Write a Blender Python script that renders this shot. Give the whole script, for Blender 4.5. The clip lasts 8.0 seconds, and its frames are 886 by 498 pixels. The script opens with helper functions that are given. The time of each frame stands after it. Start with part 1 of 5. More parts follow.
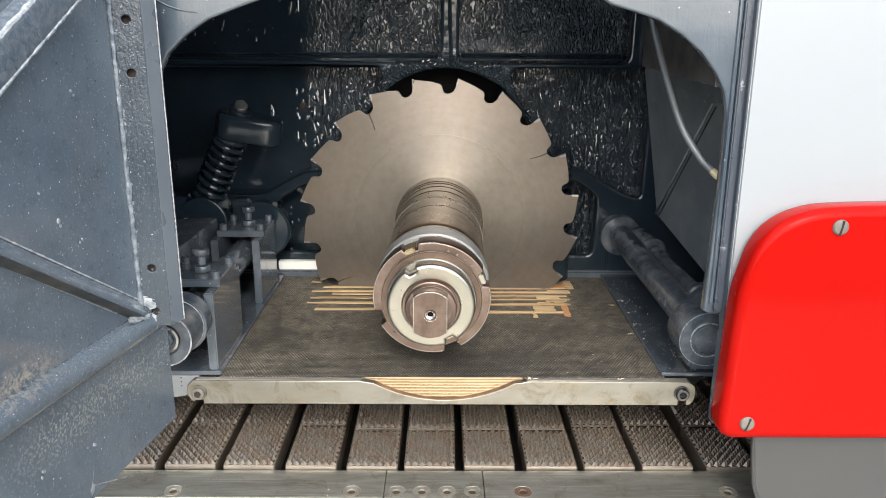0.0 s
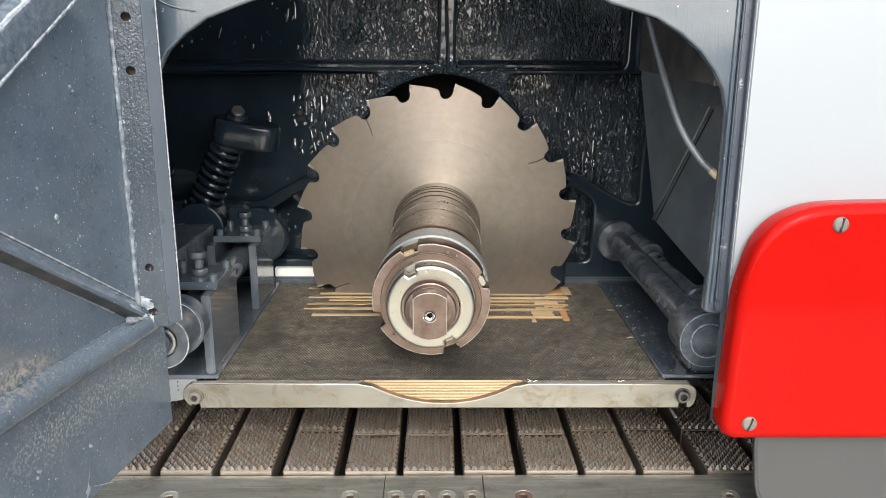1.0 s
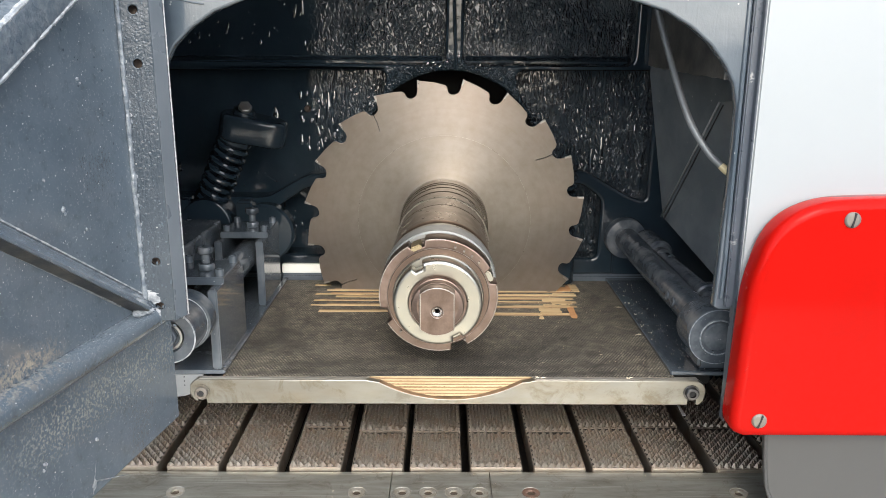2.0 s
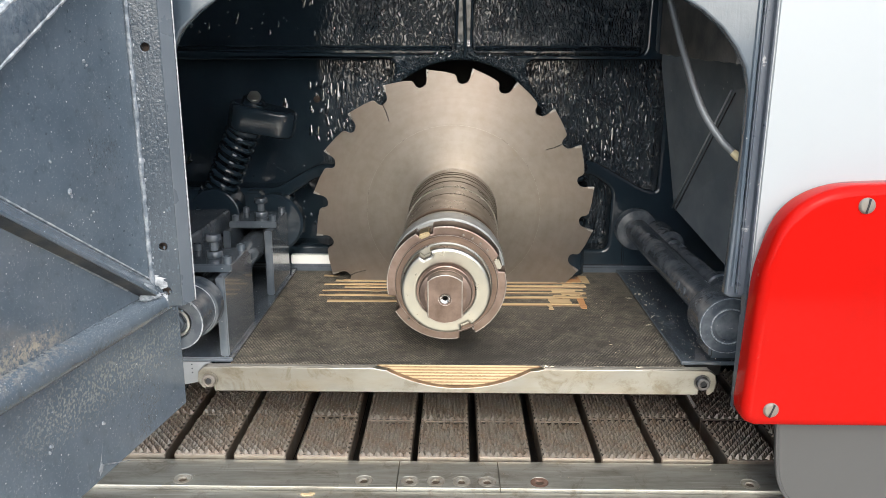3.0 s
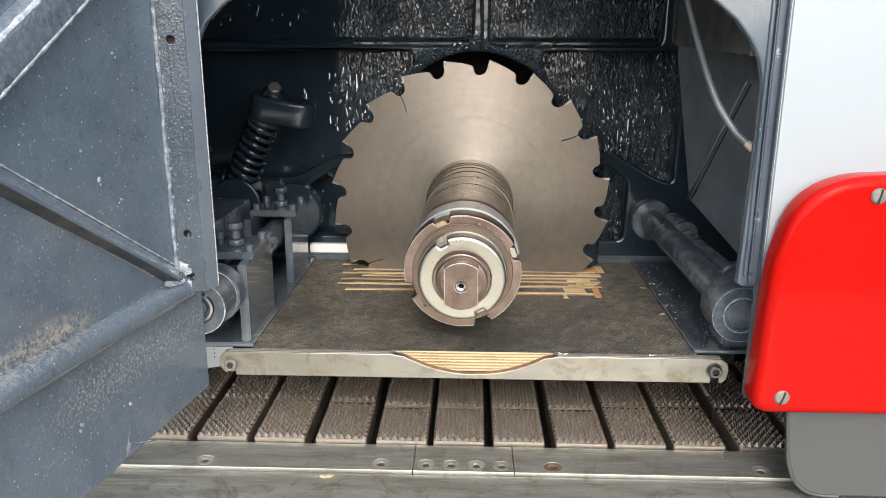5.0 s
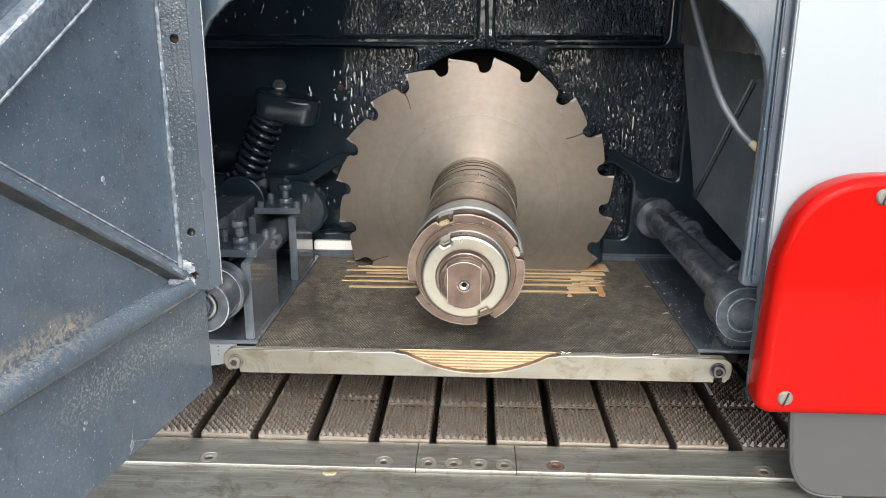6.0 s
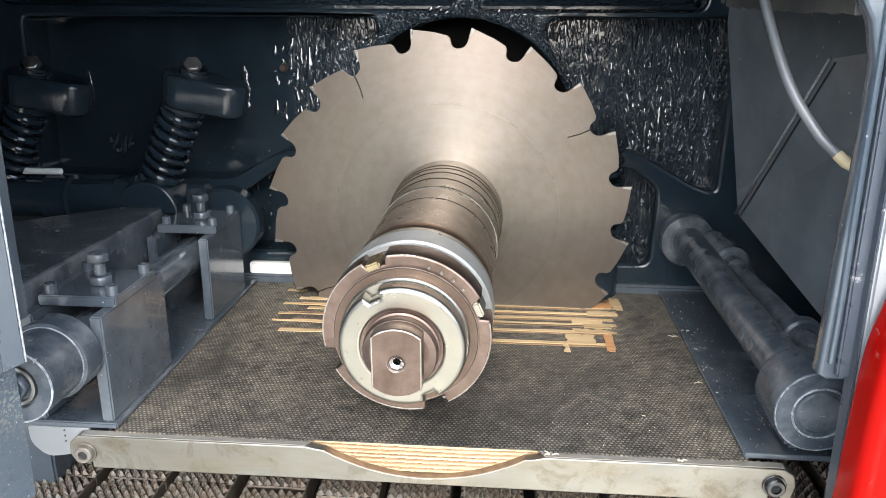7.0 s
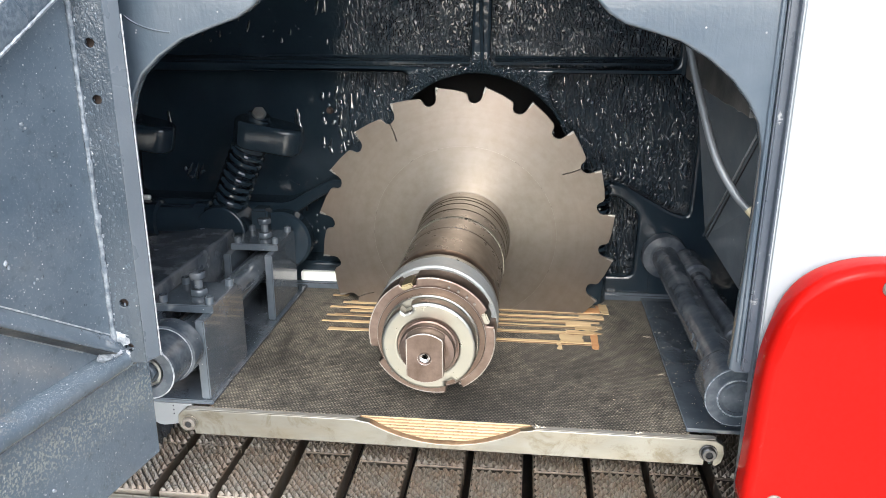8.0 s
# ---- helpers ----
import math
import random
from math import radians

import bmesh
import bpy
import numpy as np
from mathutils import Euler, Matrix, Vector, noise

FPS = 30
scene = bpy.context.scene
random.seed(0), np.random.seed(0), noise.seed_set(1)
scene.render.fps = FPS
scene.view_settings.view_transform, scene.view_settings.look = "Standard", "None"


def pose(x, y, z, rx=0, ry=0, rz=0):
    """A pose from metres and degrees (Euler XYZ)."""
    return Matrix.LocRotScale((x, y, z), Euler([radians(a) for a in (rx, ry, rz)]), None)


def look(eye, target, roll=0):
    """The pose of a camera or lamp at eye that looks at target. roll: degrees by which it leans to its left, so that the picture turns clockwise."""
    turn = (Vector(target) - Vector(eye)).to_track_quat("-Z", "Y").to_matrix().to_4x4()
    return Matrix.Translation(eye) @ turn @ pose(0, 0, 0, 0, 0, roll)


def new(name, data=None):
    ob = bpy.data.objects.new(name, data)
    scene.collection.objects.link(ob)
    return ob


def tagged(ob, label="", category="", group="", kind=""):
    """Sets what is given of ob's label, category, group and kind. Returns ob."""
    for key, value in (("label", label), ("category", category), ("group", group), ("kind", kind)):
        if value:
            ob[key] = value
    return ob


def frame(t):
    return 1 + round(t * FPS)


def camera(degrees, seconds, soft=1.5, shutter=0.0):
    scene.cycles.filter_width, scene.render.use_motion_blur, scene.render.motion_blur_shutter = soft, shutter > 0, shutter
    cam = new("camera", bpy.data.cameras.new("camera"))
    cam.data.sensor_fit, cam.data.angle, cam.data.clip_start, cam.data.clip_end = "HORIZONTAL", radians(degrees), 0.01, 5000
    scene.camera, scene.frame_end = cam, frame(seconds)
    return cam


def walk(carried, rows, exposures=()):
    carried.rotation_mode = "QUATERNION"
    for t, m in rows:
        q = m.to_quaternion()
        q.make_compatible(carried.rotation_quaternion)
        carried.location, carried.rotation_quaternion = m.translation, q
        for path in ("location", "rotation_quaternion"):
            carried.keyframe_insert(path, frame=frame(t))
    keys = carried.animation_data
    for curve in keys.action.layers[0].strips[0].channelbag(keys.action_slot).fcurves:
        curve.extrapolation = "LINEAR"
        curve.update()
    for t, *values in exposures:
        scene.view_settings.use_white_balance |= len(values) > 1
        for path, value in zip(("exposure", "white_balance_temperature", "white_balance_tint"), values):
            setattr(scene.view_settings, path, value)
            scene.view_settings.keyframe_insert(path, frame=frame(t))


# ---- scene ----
cam = camera(60.0, 8.0, soft=0.5)
PATH = [
    (0, (-0.0043, 0.0091, 1.1923), (0.0012, 1.9347, 0.652), 0.24),
    (0.5, (-0.0147, 0.0072, 1.1775), (0.0077, 1.9411, 0.6683), 0.25),
    (1, (-0.0104, 0.0081, 1.1761), (0.0131, 1.9454, 0.6796), 0.22),
    (2.5, (-0.0115, 0.0118, 1.1644), (-0.0202, 1.9491, 0.6675), 0.23),
    (3, (-0.0081, 0.0126, 1.1588), (-0.0314, 1.9489, 0.6589), 0.17),
    (3.5, (-0.0101, 0.005, 1.1594), (-0.0472, 1.9399, 0.6547), 0.15),
    (4, (-0.0131, -0.0003, 1.1572), (-0.0609, 1.9329, 0.6468), 0.14),
    (4.5, (-0.0104, -0.0022, 1.1577), (-0.0673, 1.9295, 0.6427), 0.13),
    (6, (-0.0048, -0.0012, 1.1634), (-0.0869, 1.9243, 0.6292), 0.16),
    (6.3, (-0.0017, 0.0432, 1.1545), (-0.0921, 1.9672, 0.6161), 0.30),
    (6.5, (0.0058, 0.0967, 1.1469), (-0.1032, 2.0176, 0.6007), 0.24),
    (6.7, (0.0167, 0.1666, 1.1462), (-0.0924, 2.0846, 0.5899), 0.23),
    (6.8, (0.0281, 0.2011, 1.1462), (-0.1006, 2.1155, 0.5818), 0.44),
    (7, (0.0513, 0.2493, 1.1465), (-0.1014, 2.1582, 0.5698), 0.25),
    (7.2, (0.0646, 0.2753, 1.1438), (-0.1017, 2.1813, 0.5611), 0.38),
    (7.5, (0.0656, 0.2699, 1.1444), (-0.1232, 2.1699, 0.5494), 0.22),
    (7.8, (0.0635, 0.2055, 1.1843), (-0.1388, 2.1025, 0.5839), 0.15),
    (8, (0.0685, 0.089, 1.2277), (-0.1395, 1.9849, 0.6258), 0.10),
]
EXPOSURES = [(0, 2.03, 6300, 7), (6.2, 2.03, 6200, 7), (7.0, 2.45, 5950, 7), (7.5, 2.58, 5900, 7), (8, 2.40, 6050, 7)]
walk(cam, [(t, look(eye, target, roll)) for t, eye, target, roll in PATH], EXPOSURES)
SKY, SUN, VEIL = 0.15, 0.42, 0.55

# ---- world and light ----
world = bpy.data.worlds.new("sky")
scene.world = world
world.use_nodes = True
wn = world.node_tree
wn.nodes.clear()
w_out = wn.nodes.new("ShaderNodeOutputWorld")
w_bg = wn.nodes.new("ShaderNodeBackground")
w_sky = wn.nodes.new("ShaderNodeTexSky")
w_sky.sky_type = "NISHITA"
w_sky.sun_disc = False
w_sky.sun_elevation = radians(35)
w_sky.sun_rotation = radians(175)
w_sky.dust_density = 3.5
w_sky.air_density = 0.7
w_sky.ozone_density = 1.0
w_bg.inputs["Strength"].default_value = SKY
# thin even cloud over the whole sky
w_veil = wn.nodes.new("ShaderNodeMix")
w_veil.data_type = "RGBA"
w_veil.inputs["Factor"].default_value = VEIL
w_veil.inputs["B"].default_value = (6.2, 6.3, 6.5, 1)
wn.links.new(w_sky.outputs["Color"], w_veil.inputs["A"])
wn.links.new(w_veil.outputs["Result"], w_bg.inputs["Color"])
wn.links.new(w_bg.outputs["Background"], w_out.inputs["Surface"])
sun_data = bpy.data.lights.new("sun", "SUN")
sun_data.energy = SUN
sun_data.angle = radians(18)
sun_data.color = (1.0, 0.98, 0.95)
sun = new("sun", sun_data)
sun.matrix_world = look((0.4, -2.9, 3.4), (0.0, 0.7, 0.9))


# ---- materials ----
def material(name):
    m = bpy.data.materials.new(name)
    m.use_nodes = True
    nt = m.node_tree
    return m, nt, nt.nodes["Principled BSDF"]


def node(nt, kind, **values):
    n = nt.nodes.new(kind)
    for key, value in values.items():
        n.inputs[key].default_value = value
    return n


def coords(nt, scale=(1, 1, 1), turn=(0, 0, 0)):
    tc = nt.nodes.new("ShaderNodeTexCoord")
    mp = nt.nodes.new("ShaderNodeMapping")
    mp.inputs["Scale"].default_value = scale
    mp.inputs["Rotation"].default_value = turn
    nt.links.new(tc.outputs["Object"], mp.inputs["Vector"])
    return mp.outputs["Vector"]


def noise_tex(nt, vec, scale, detail=4.0, rough=0.55, distort=0.0):
    n = node(nt, "ShaderNodeTexNoise", Scale=scale, Detail=detail, Roughness=rough, Distortion=distort)
    nt.links.new(vec, n.inputs["Vector"])
    return n.outputs["Fac"]


def ramp(nt, fac, stops):
    r = nt.nodes.new("ShaderNodeValToRGB")
    el = r.color_ramp.elements
    while len(el) < len(stops):
        el.new(0.5)
    for e, (p, c) in zip(el, stops):
        e.position = p
        e.color = (*c, 1) if len(c) == 3 else c
    nt.links.new(fac, r.inputs["Fac"])
    return r.outputs["Color"]


def grey(v):
    return (v, v, v)


def mix(nt, fac, a, b):
    n = nt.nodes.new("ShaderNodeMix")
    n.data_type = "RGBA"
    for sock, val in ((n.inputs["Factor"], fac), (n.inputs["A"], a), (n.inputs["B"], b)):
        if isinstance(val, bpy.types.NodeSocket):
            nt.links.new(val, sock)
        elif isinstance(val, tuple):
            sock.default_value = (*val, 1) if len(val) == 3 else val
        else:
            sock.default_value = val
    return n.outputs["Result"]


def bump(nt, bsdf, height, strength, distance, below=None):
    b = node(nt, "ShaderNodeBump", Strength=strength, Distance=distance)
    nt.links.new(height, b.inputs["Height"])
    if below is not None:
        nt.links.new(below, b.inputs["Normal"])
    nt.links.new(b.outputs["Normal"], bsdf.inputs["Normal"])
    return b.outputs["Normal"]


def paint(name, base, dusty, rough, peel=0.25, streak=0.0, dust=0.35, chips=0.0, metal=(0.3, 0.3, 0.3), speck=0.0, dust_scale=9.0, chip_scale=38.0):
    """Brushed enamel: broad tone changes, dust, orange peel, brush marks, pale specks and chips."""
    m, nt, p = material(name)
    v = coords(nt)
    broad = ramp(nt, noise_tex(nt, v, dust_scale, 5, 0.6), [(0.42, grey(0)), (0.72, grey(1))])
    fac = nt.nodes.new("ShaderNodeMath")
    fac.operation = "MULTIPLY"
    nt.links.new(broad, fac.inputs[0])
    fac.inputs[1].default_value = dust
    col = mix(nt, fac.outputs[0], base, dusty)
    if speck:
        vo = node(nt, "ShaderNodeTexVoronoi", Scale=speck)
        nt.links.new(v, vo.inputs["Vector"])
        dots = ramp(nt, vo.outputs["Distance"], [(0.05, grey(1)), (0.11, grey(0))])
        keep = ramp(nt, noise_tex(nt, v, speck * 0.37, 2), [(0.52, grey(0)), (0.6, grey(0.75))])
        mul = nt.nodes.new("ShaderNodeMath")
        mul.operation = "MULTIPLY"
        nt.links.new(dots, mul.inputs[0])
        nt.links.new(keep, mul.inputs[1])
        col = mix(nt, mul.outputs[0], col, (0.42, 0.42, 0.4))
    if chips:
        ch = ramp(nt, noise_tex(nt, v, chip_scale, 6, 0.7, 0.6), [(0.70 - chips * 0.1, grey(0)), (0.73 - chips * 0.1, grey(1))])
        col = mix(nt, ch, col, metal)
    nt.links.new(col, p.inputs["Base Color"])
    r = ramp(nt, noise_tex(nt, v, 22, 4), [(0.3, grey(max(0.02, rough - 0.08))), (0.75, grey(rough + 0.12))])
    nt.links.new(r, p.inputs["Roughness"])
    n = bump(nt, p, noise_tex(nt, v, 420, 2), peel, 0.0006)
    if streak:
        vs = coords(nt, (70, 70, 14))
        n = bump(nt, p, noise_tex(nt, vs, 1.6, 3, 0.6, 0.8), streak, 0.004, n)
        vq = coords(nt, (1, 1, 1))
        n = bump(nt, p, noise_tex(nt, vq, 120, 3, 0.6, 1.0), streak * 0.6, 0.002, n)
    return m


def metal(name, base, rough, stain=(0.2, 0.15, 0.1), amount=0.35, aniso=0.0, scale=40.0, stretch=(1, 1, 1), bumpy=0.1, metallic=1.0, rings=0.0, radial=False, scratch=0.0, broad=0.82, spread=1.0):
    m, nt, p = material(name)
    v = coords(nt, stretch)
    fac = ramp(nt, noise_tex(nt, v, scale, 6, 0.65), [(0.4, grey(0)), (0.75, grey(amount))])
    wide = ramp(nt, noise_tex(nt, v, scale * 0.22, 3), [(0.35, grey(broad)), (0.7, grey(1.0))])
    col = mix(nt, fac, base, stain)
    if scratch:
        for turn, size in ((0.35, 1.0), (-0.5, 0.8), (1.2, 1.2), (0.02, 1.5)):
            vl = coords(nt, (6 * size, 300 * size, 1), (0, 0, turn))
            line = ramp(nt, noise_tex(nt, vl, 1.0, 2, 0.5), [(0.66, grey(0)), (0.70, grey(scratch))])
            col = mix(nt, line, col, (0.6, 0.58, 0.52))
        grime = ramp(nt, noise_tex(nt, coords(nt), 26, 7, 0.75, 1.0), [(0.52, grey(0)), (0.66, grey(0.7))])
        col = mix(nt, grime, col, (0.17, 0.14, 0.095))
    if rings:
        tcr = nt.nodes.new("ShaderNodeTexCoord")
        ln = nt.nodes.new("ShaderNodeVectorMath")
        ln.operation = "LENGTH"
        nt.links.new(tcr.outputs["Object"], ln.inputs[0])
        ring = node(nt, "ShaderNodeTexNoise", Scale=120.0, Detail=5.0)
        ring.noise_dimensions = "1D"
        nt.links.new(ln.outputs["Value"], ring.inputs["W"])
        col = mix(nt, ramp(nt, ring.outputs["Fac"], [(0.4, grey(0)), (0.7, grey(rings))]), col, stain)
    if radial:
        heat = node(nt, "ShaderNodeMapRange")
        heat.inputs["From Min"].default_value, heat.inputs["From Max"].default_value = 0.095, 0.18
        nt.links.new(ln.outputs["Value"], heat.inputs["Value"])
        tint = nt.nodes.new("ShaderNodeMath")
        tint.operation = "MULTIPLY"
        nt.links.new(heat.outputs["Result"], tint.inputs[0])
        nt.links.new(ramp(nt, noise_tex(nt, v, 16, 5, 0.6), [(0.3, grey(0.1)), (0.7, grey(0.6))]), tint.inputs[1])
        col = mix(nt, tint.outputs[0], col, (0.215, 0.165, 0.135))
    n2 = nt.nodes.new("ShaderNodeMix")
    n2.data_type, n2.blend_type = "RGBA", "MULTIPLY"
    n2.inputs["Factor"].default_value = 1.0
    nt.links.new(col, n2.inputs["A"])
    nt.links.new(wide, n2.inputs["B"])
    nt.links.new(n2.outputs["Result"], p.inputs["Base Color"])
    p.inputs["Metallic"].default_value = metallic
    r = ramp(nt, noise_tex(nt, v, scale * 1.7, 5), [(0.3, grey(max(0.05, rough - 0.07 * spread))), (0.75, grey(rough + 0.13 * spread))])
    nt.links.new(r, p.inputs["Roughness"])
    if aniso:
        p.inputs["Anisotropic"].default_value = aniso
        tc = nt.nodes.new("ShaderNodeTexCoord")
        cr = nt.nodes.new("ShaderNodeVectorMath")
        cr.operation = "CROSS_PRODUCT"
        cr.inputs[1].default_value = (0, 1, 0)
        vt = nt.nodes.new("ShaderNodeVectorTransform")
        vt.vector_type, vt.convert_from, vt.convert_to = "VECTOR", "OBJECT", "WORLD"
        nt.links.new(tc.outputs["Object"], cr.inputs[0])
        nt.links.new(tc.outputs["Object"] if radial else cr.outputs["Vector"], vt.inputs["Vector"])
        nt.links.new(vt.outputs["Vector"], p.inputs["Tangent"])
    bump(nt, p, noise_tex(nt, v, scale * 6, 3), bumpy, 0.0005)
    return m


def make_black(name, runs, shoulder=False):
    """Thick black enamel on a casting: wet gloss over a wavy skin; runs: patches of brushed, dripping paint."""
    m, nt, p = material(name)
    v = coords(nt)
    col = mix(nt, ramp(nt, noise_tex(nt, v, 14, 5), [(0.45, grey(0)), (0.8, grey(0.5))]), (0.013, 0.021, 0.029), (0.029, 0.042, 0.053))
    nt.links.new(col, p.inputs["Base Color"])
    p.inputs["Specular IOR Level"].default_value = 0.6 if runs else 0.5
    r = ramp(nt, noise_tex(nt, v, 30, 4), [(0.35, grey(0.05)), (0.7, grey(0.12))])
    nt.links.new(r, p.inputs["Roughness"])
    n = bump(nt, p, noise_tex(nt, v, 70, 3, 0.5, 0.4), 0.12 if runs else 0.18, 0.0028)
    if runs:
        # brush strokes lean on the upper fields and hang straight down on the lower ones
        xyz = nt.nodes.new("ShaderNodeSeparateXYZ")
        nt.links.new(v, xyz.inputs[0])

        def step(sock, lo, hi):
            r = nt.nodes.new("ShaderNodeMapRange")
            r.inputs["From Min"].default_value, r.inputs["From Max"].default_value = lo, hi
            nt.links.new(sock, r.inputs["Value"])
            return r.outputs["Result"]

        def times(*socks):
            out = socks[0]
            for other in socks[1:]:
                mu = nt.nodes.new("ShaderNodeMath")
                mu.operation = "MULTIPLY"
                nt.links.new(out, mu.inputs[0])
                nt.links.new(other, mu.inputs[1])
                out = mu.outputs[0]
            return out

        off = nt.nodes.new("ShaderNodeMath")
        off.operation = "SUBTRACT"
        off.inputs[1].default_value = 0.0025
        nt.links.new(xyz.outputs["X"], off.inputs[0])
        away = nt.nodes.new("ShaderNodeMath")
        away.operation = "ABSOLUTE"
        nt.links.new(off.outputs[0], away.inputs[0])
        leaning = noise_tex(nt, coords(nt, (190, 190, 100), (0.0, -0.75, 0.0)), 1.0, 1.5, 0.45, 1.4)
        hanging = noise_tex(nt, coords(nt, (230, 230, 70), (0.0, 0.12, 0.0)), 1.0, 1.5, 0.45, 1.4)
        upper = times(ramp(nt, leaning, [(0.36, grey(0)), (0.64, grey(2.0))]), step(xyz.outputs["Z"], 1.150, 1.156), step(away.outputs[0], 0.003, 0.005))
        lower = times(ramp(nt, hanging, [(0.42, grey(0)), (0.62, grey(1.35))]), step(xyz.outputs["Z"], 1.149, 1.145))
        both = nt.nodes.new("ShaderNodeMath")
        both.operation = "ADD"
        nt.links.new(upper, both.inputs[0])
        nt.links.new(lower, both.inputs[1])
        patch = ramp(nt, noise_tex(nt, v, 20, 3, 0.5), [(0.30, grey(0.3)), (0.52, grey(1))])
        pebble = times(both.outputs[0], patch, step(xyz.outputs["X"], -0.205, -0.135))
        bump(nt, p, pebble, 1.0, 0.0011 * runs, n)
    if shoulder:
        # pebbled skin on the shoulder above the round opening
        away = nt.nodes.new("ShaderNodeVectorMath")
        away.operation = "DISTANCE"
        away.inputs[1].default_value = (0.0014, 1.087, 1.0216)
        nt.links.new(v, away.inputs[0])
        near = node(nt, "ShaderNodeMapRange")
        near.inputs["From Min"].default_value, near.inputs["From Max"].default_value = 0.152, 0.142
        nt.links.new(away.outputs["Value"], near.inputs["Value"])
        skin = nt.nodes.new("ShaderNodeMath")
        skin.operation = "MULTIPLY"
        nt.links.new(ramp(nt, noise_tex(nt, coords(nt, (210, 210, 170), (0.0, -0.5, 0.0)), 1.0, 1.5, 0.45, 1.4), [(0.36, grey(0)), (0.64, grey(2.0))]), skin.inputs[0])
        nt.links.new(near.outputs["Result"], skin.inputs[1])
        bump(nt, p, skin.outputs[0], 1.0, 0.0013, n)
    return m


def lacquer(m, weight, rough=0.06):
    p = m.node_tree.nodes["Principled BSDF"]
    p.inputs["Coat Weight"].default_value = weight
    p.inputs["Coat Roughness"].default_value = rough
    return m


def make_mesh_board():
    """Film-faced board with a fine pressed wire-mesh face, worn and dusty."""
    m, nt, p = material("mesh_board")
    v = coords(nt)
    br = node(nt, "ShaderNodeTexBrick", Scale=1.0)
    br.offset = 0.5
    for key, value in (("Mortar Size", 0.0009), ("Mortar Smooth", 0.5), ("Brick Width", 0.0033), ("Row Height", 0.0030)):
        br.inputs[key].default_value = value
    br.inputs["Color1"].default_value = (0.35, 0.35, 0.35, 1)
    br.inputs["Color2"].default_value = (1, 1, 1, 1)
    br.inputs["Mortar"].default_value = (0, 0, 0, 1)
    wob = node(nt, "ShaderNodeTexNoise", Scale=130.0, Detail=2.0)
    nt.links.new(v, wob.inputs["Vector"])
    shift = nt.nodes.new("ShaderNodeVectorMath")
    shift.operation = "MULTIPLY_ADD"
    shift.inputs[1].default_value = (0.0012, 0.0012, 0)
    nt.links.new(wob.outputs["Color"], shift.inputs[0])
    nt.links.new(v, shift.inputs[2])
    nt.links.new(shift.outputs["Vector"], br.inputs["Vector"])
    worn = ramp(nt, noise_tex(nt, v, 7, 7, 0.66, 0.9), [(0.32, grey(0.05)), (0.54, grey(1))])
    fine = ramp(nt, noise_tex(nt, v, 70, 6, 0.75), [(0.36, grey(0.12)), (0.68, grey(1))])
    dustf = nt.nodes.new("ShaderNodeMath")
    dustf.operation = "MULTIPLY"
    nt.links.new(worn, dustf.inputs[0])
    nt.links.new(fine, dustf.inputs[1])
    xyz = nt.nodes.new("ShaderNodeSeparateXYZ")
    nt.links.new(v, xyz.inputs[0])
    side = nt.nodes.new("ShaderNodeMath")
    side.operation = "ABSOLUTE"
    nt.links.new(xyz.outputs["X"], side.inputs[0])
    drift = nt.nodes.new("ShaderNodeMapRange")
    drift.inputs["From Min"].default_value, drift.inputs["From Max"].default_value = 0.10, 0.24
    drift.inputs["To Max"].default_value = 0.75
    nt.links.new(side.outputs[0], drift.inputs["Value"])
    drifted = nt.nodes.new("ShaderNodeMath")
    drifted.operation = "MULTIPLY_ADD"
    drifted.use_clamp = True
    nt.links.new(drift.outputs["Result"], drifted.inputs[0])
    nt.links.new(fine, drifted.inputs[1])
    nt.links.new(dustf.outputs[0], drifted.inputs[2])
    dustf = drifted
    low = mix(nt, dustf.outputs[0], (0.005, 0.0047, 0.0042), (0.085, 0.075, 0.057))
    high = mix(nt, dustf.outputs[0], (0.088, 0.078, 0.062), (0.33, 0.29, 0.225))
    col = mix(nt, br.outputs["Color"], low, high)
    smear = coords(nt, (1.0, 0.55, 1.0), (0, 0, 0.6))
    oil = ramp(nt, noise_tex(nt, smear, 16, 6, 0.7, 1.2), [(0.54, grey(0)), (0.70, grey(0.72))])
    col = mix(nt, oil, col, (0.012, 0.011, 0.010))
    grit = ramp(nt, noise_tex(nt, v, 520, 3, 0.7), [(0.63, grey(0)), (0.72, grey(0.8))])
    gw = nt.nodes.new("ShaderNodeMath")
    gw.operation = "MULTIPLY"
    nt.links.new(grit, gw.inputs[0])
    nt.links.new(worn, gw.inputs[1])
    col = mix(nt, gw.outputs[0], col, (0.42, 0.37, 0.29))
    nt.links.new(col, p.inputs["Base Color"])
    r = ramp(nt, oil, [(0.0, grey(0.66)), (1.0, grey(0.42))])
    nt.links.new(r, p.inputs["Roughness"])
    n = bump(nt, p, br.outputs["Color"], 0.9, 0.0014)
    bump(nt, p, noise_tex(nt, v, 600, 3, 0.7), 0.4, 0.0008, n)
    return m


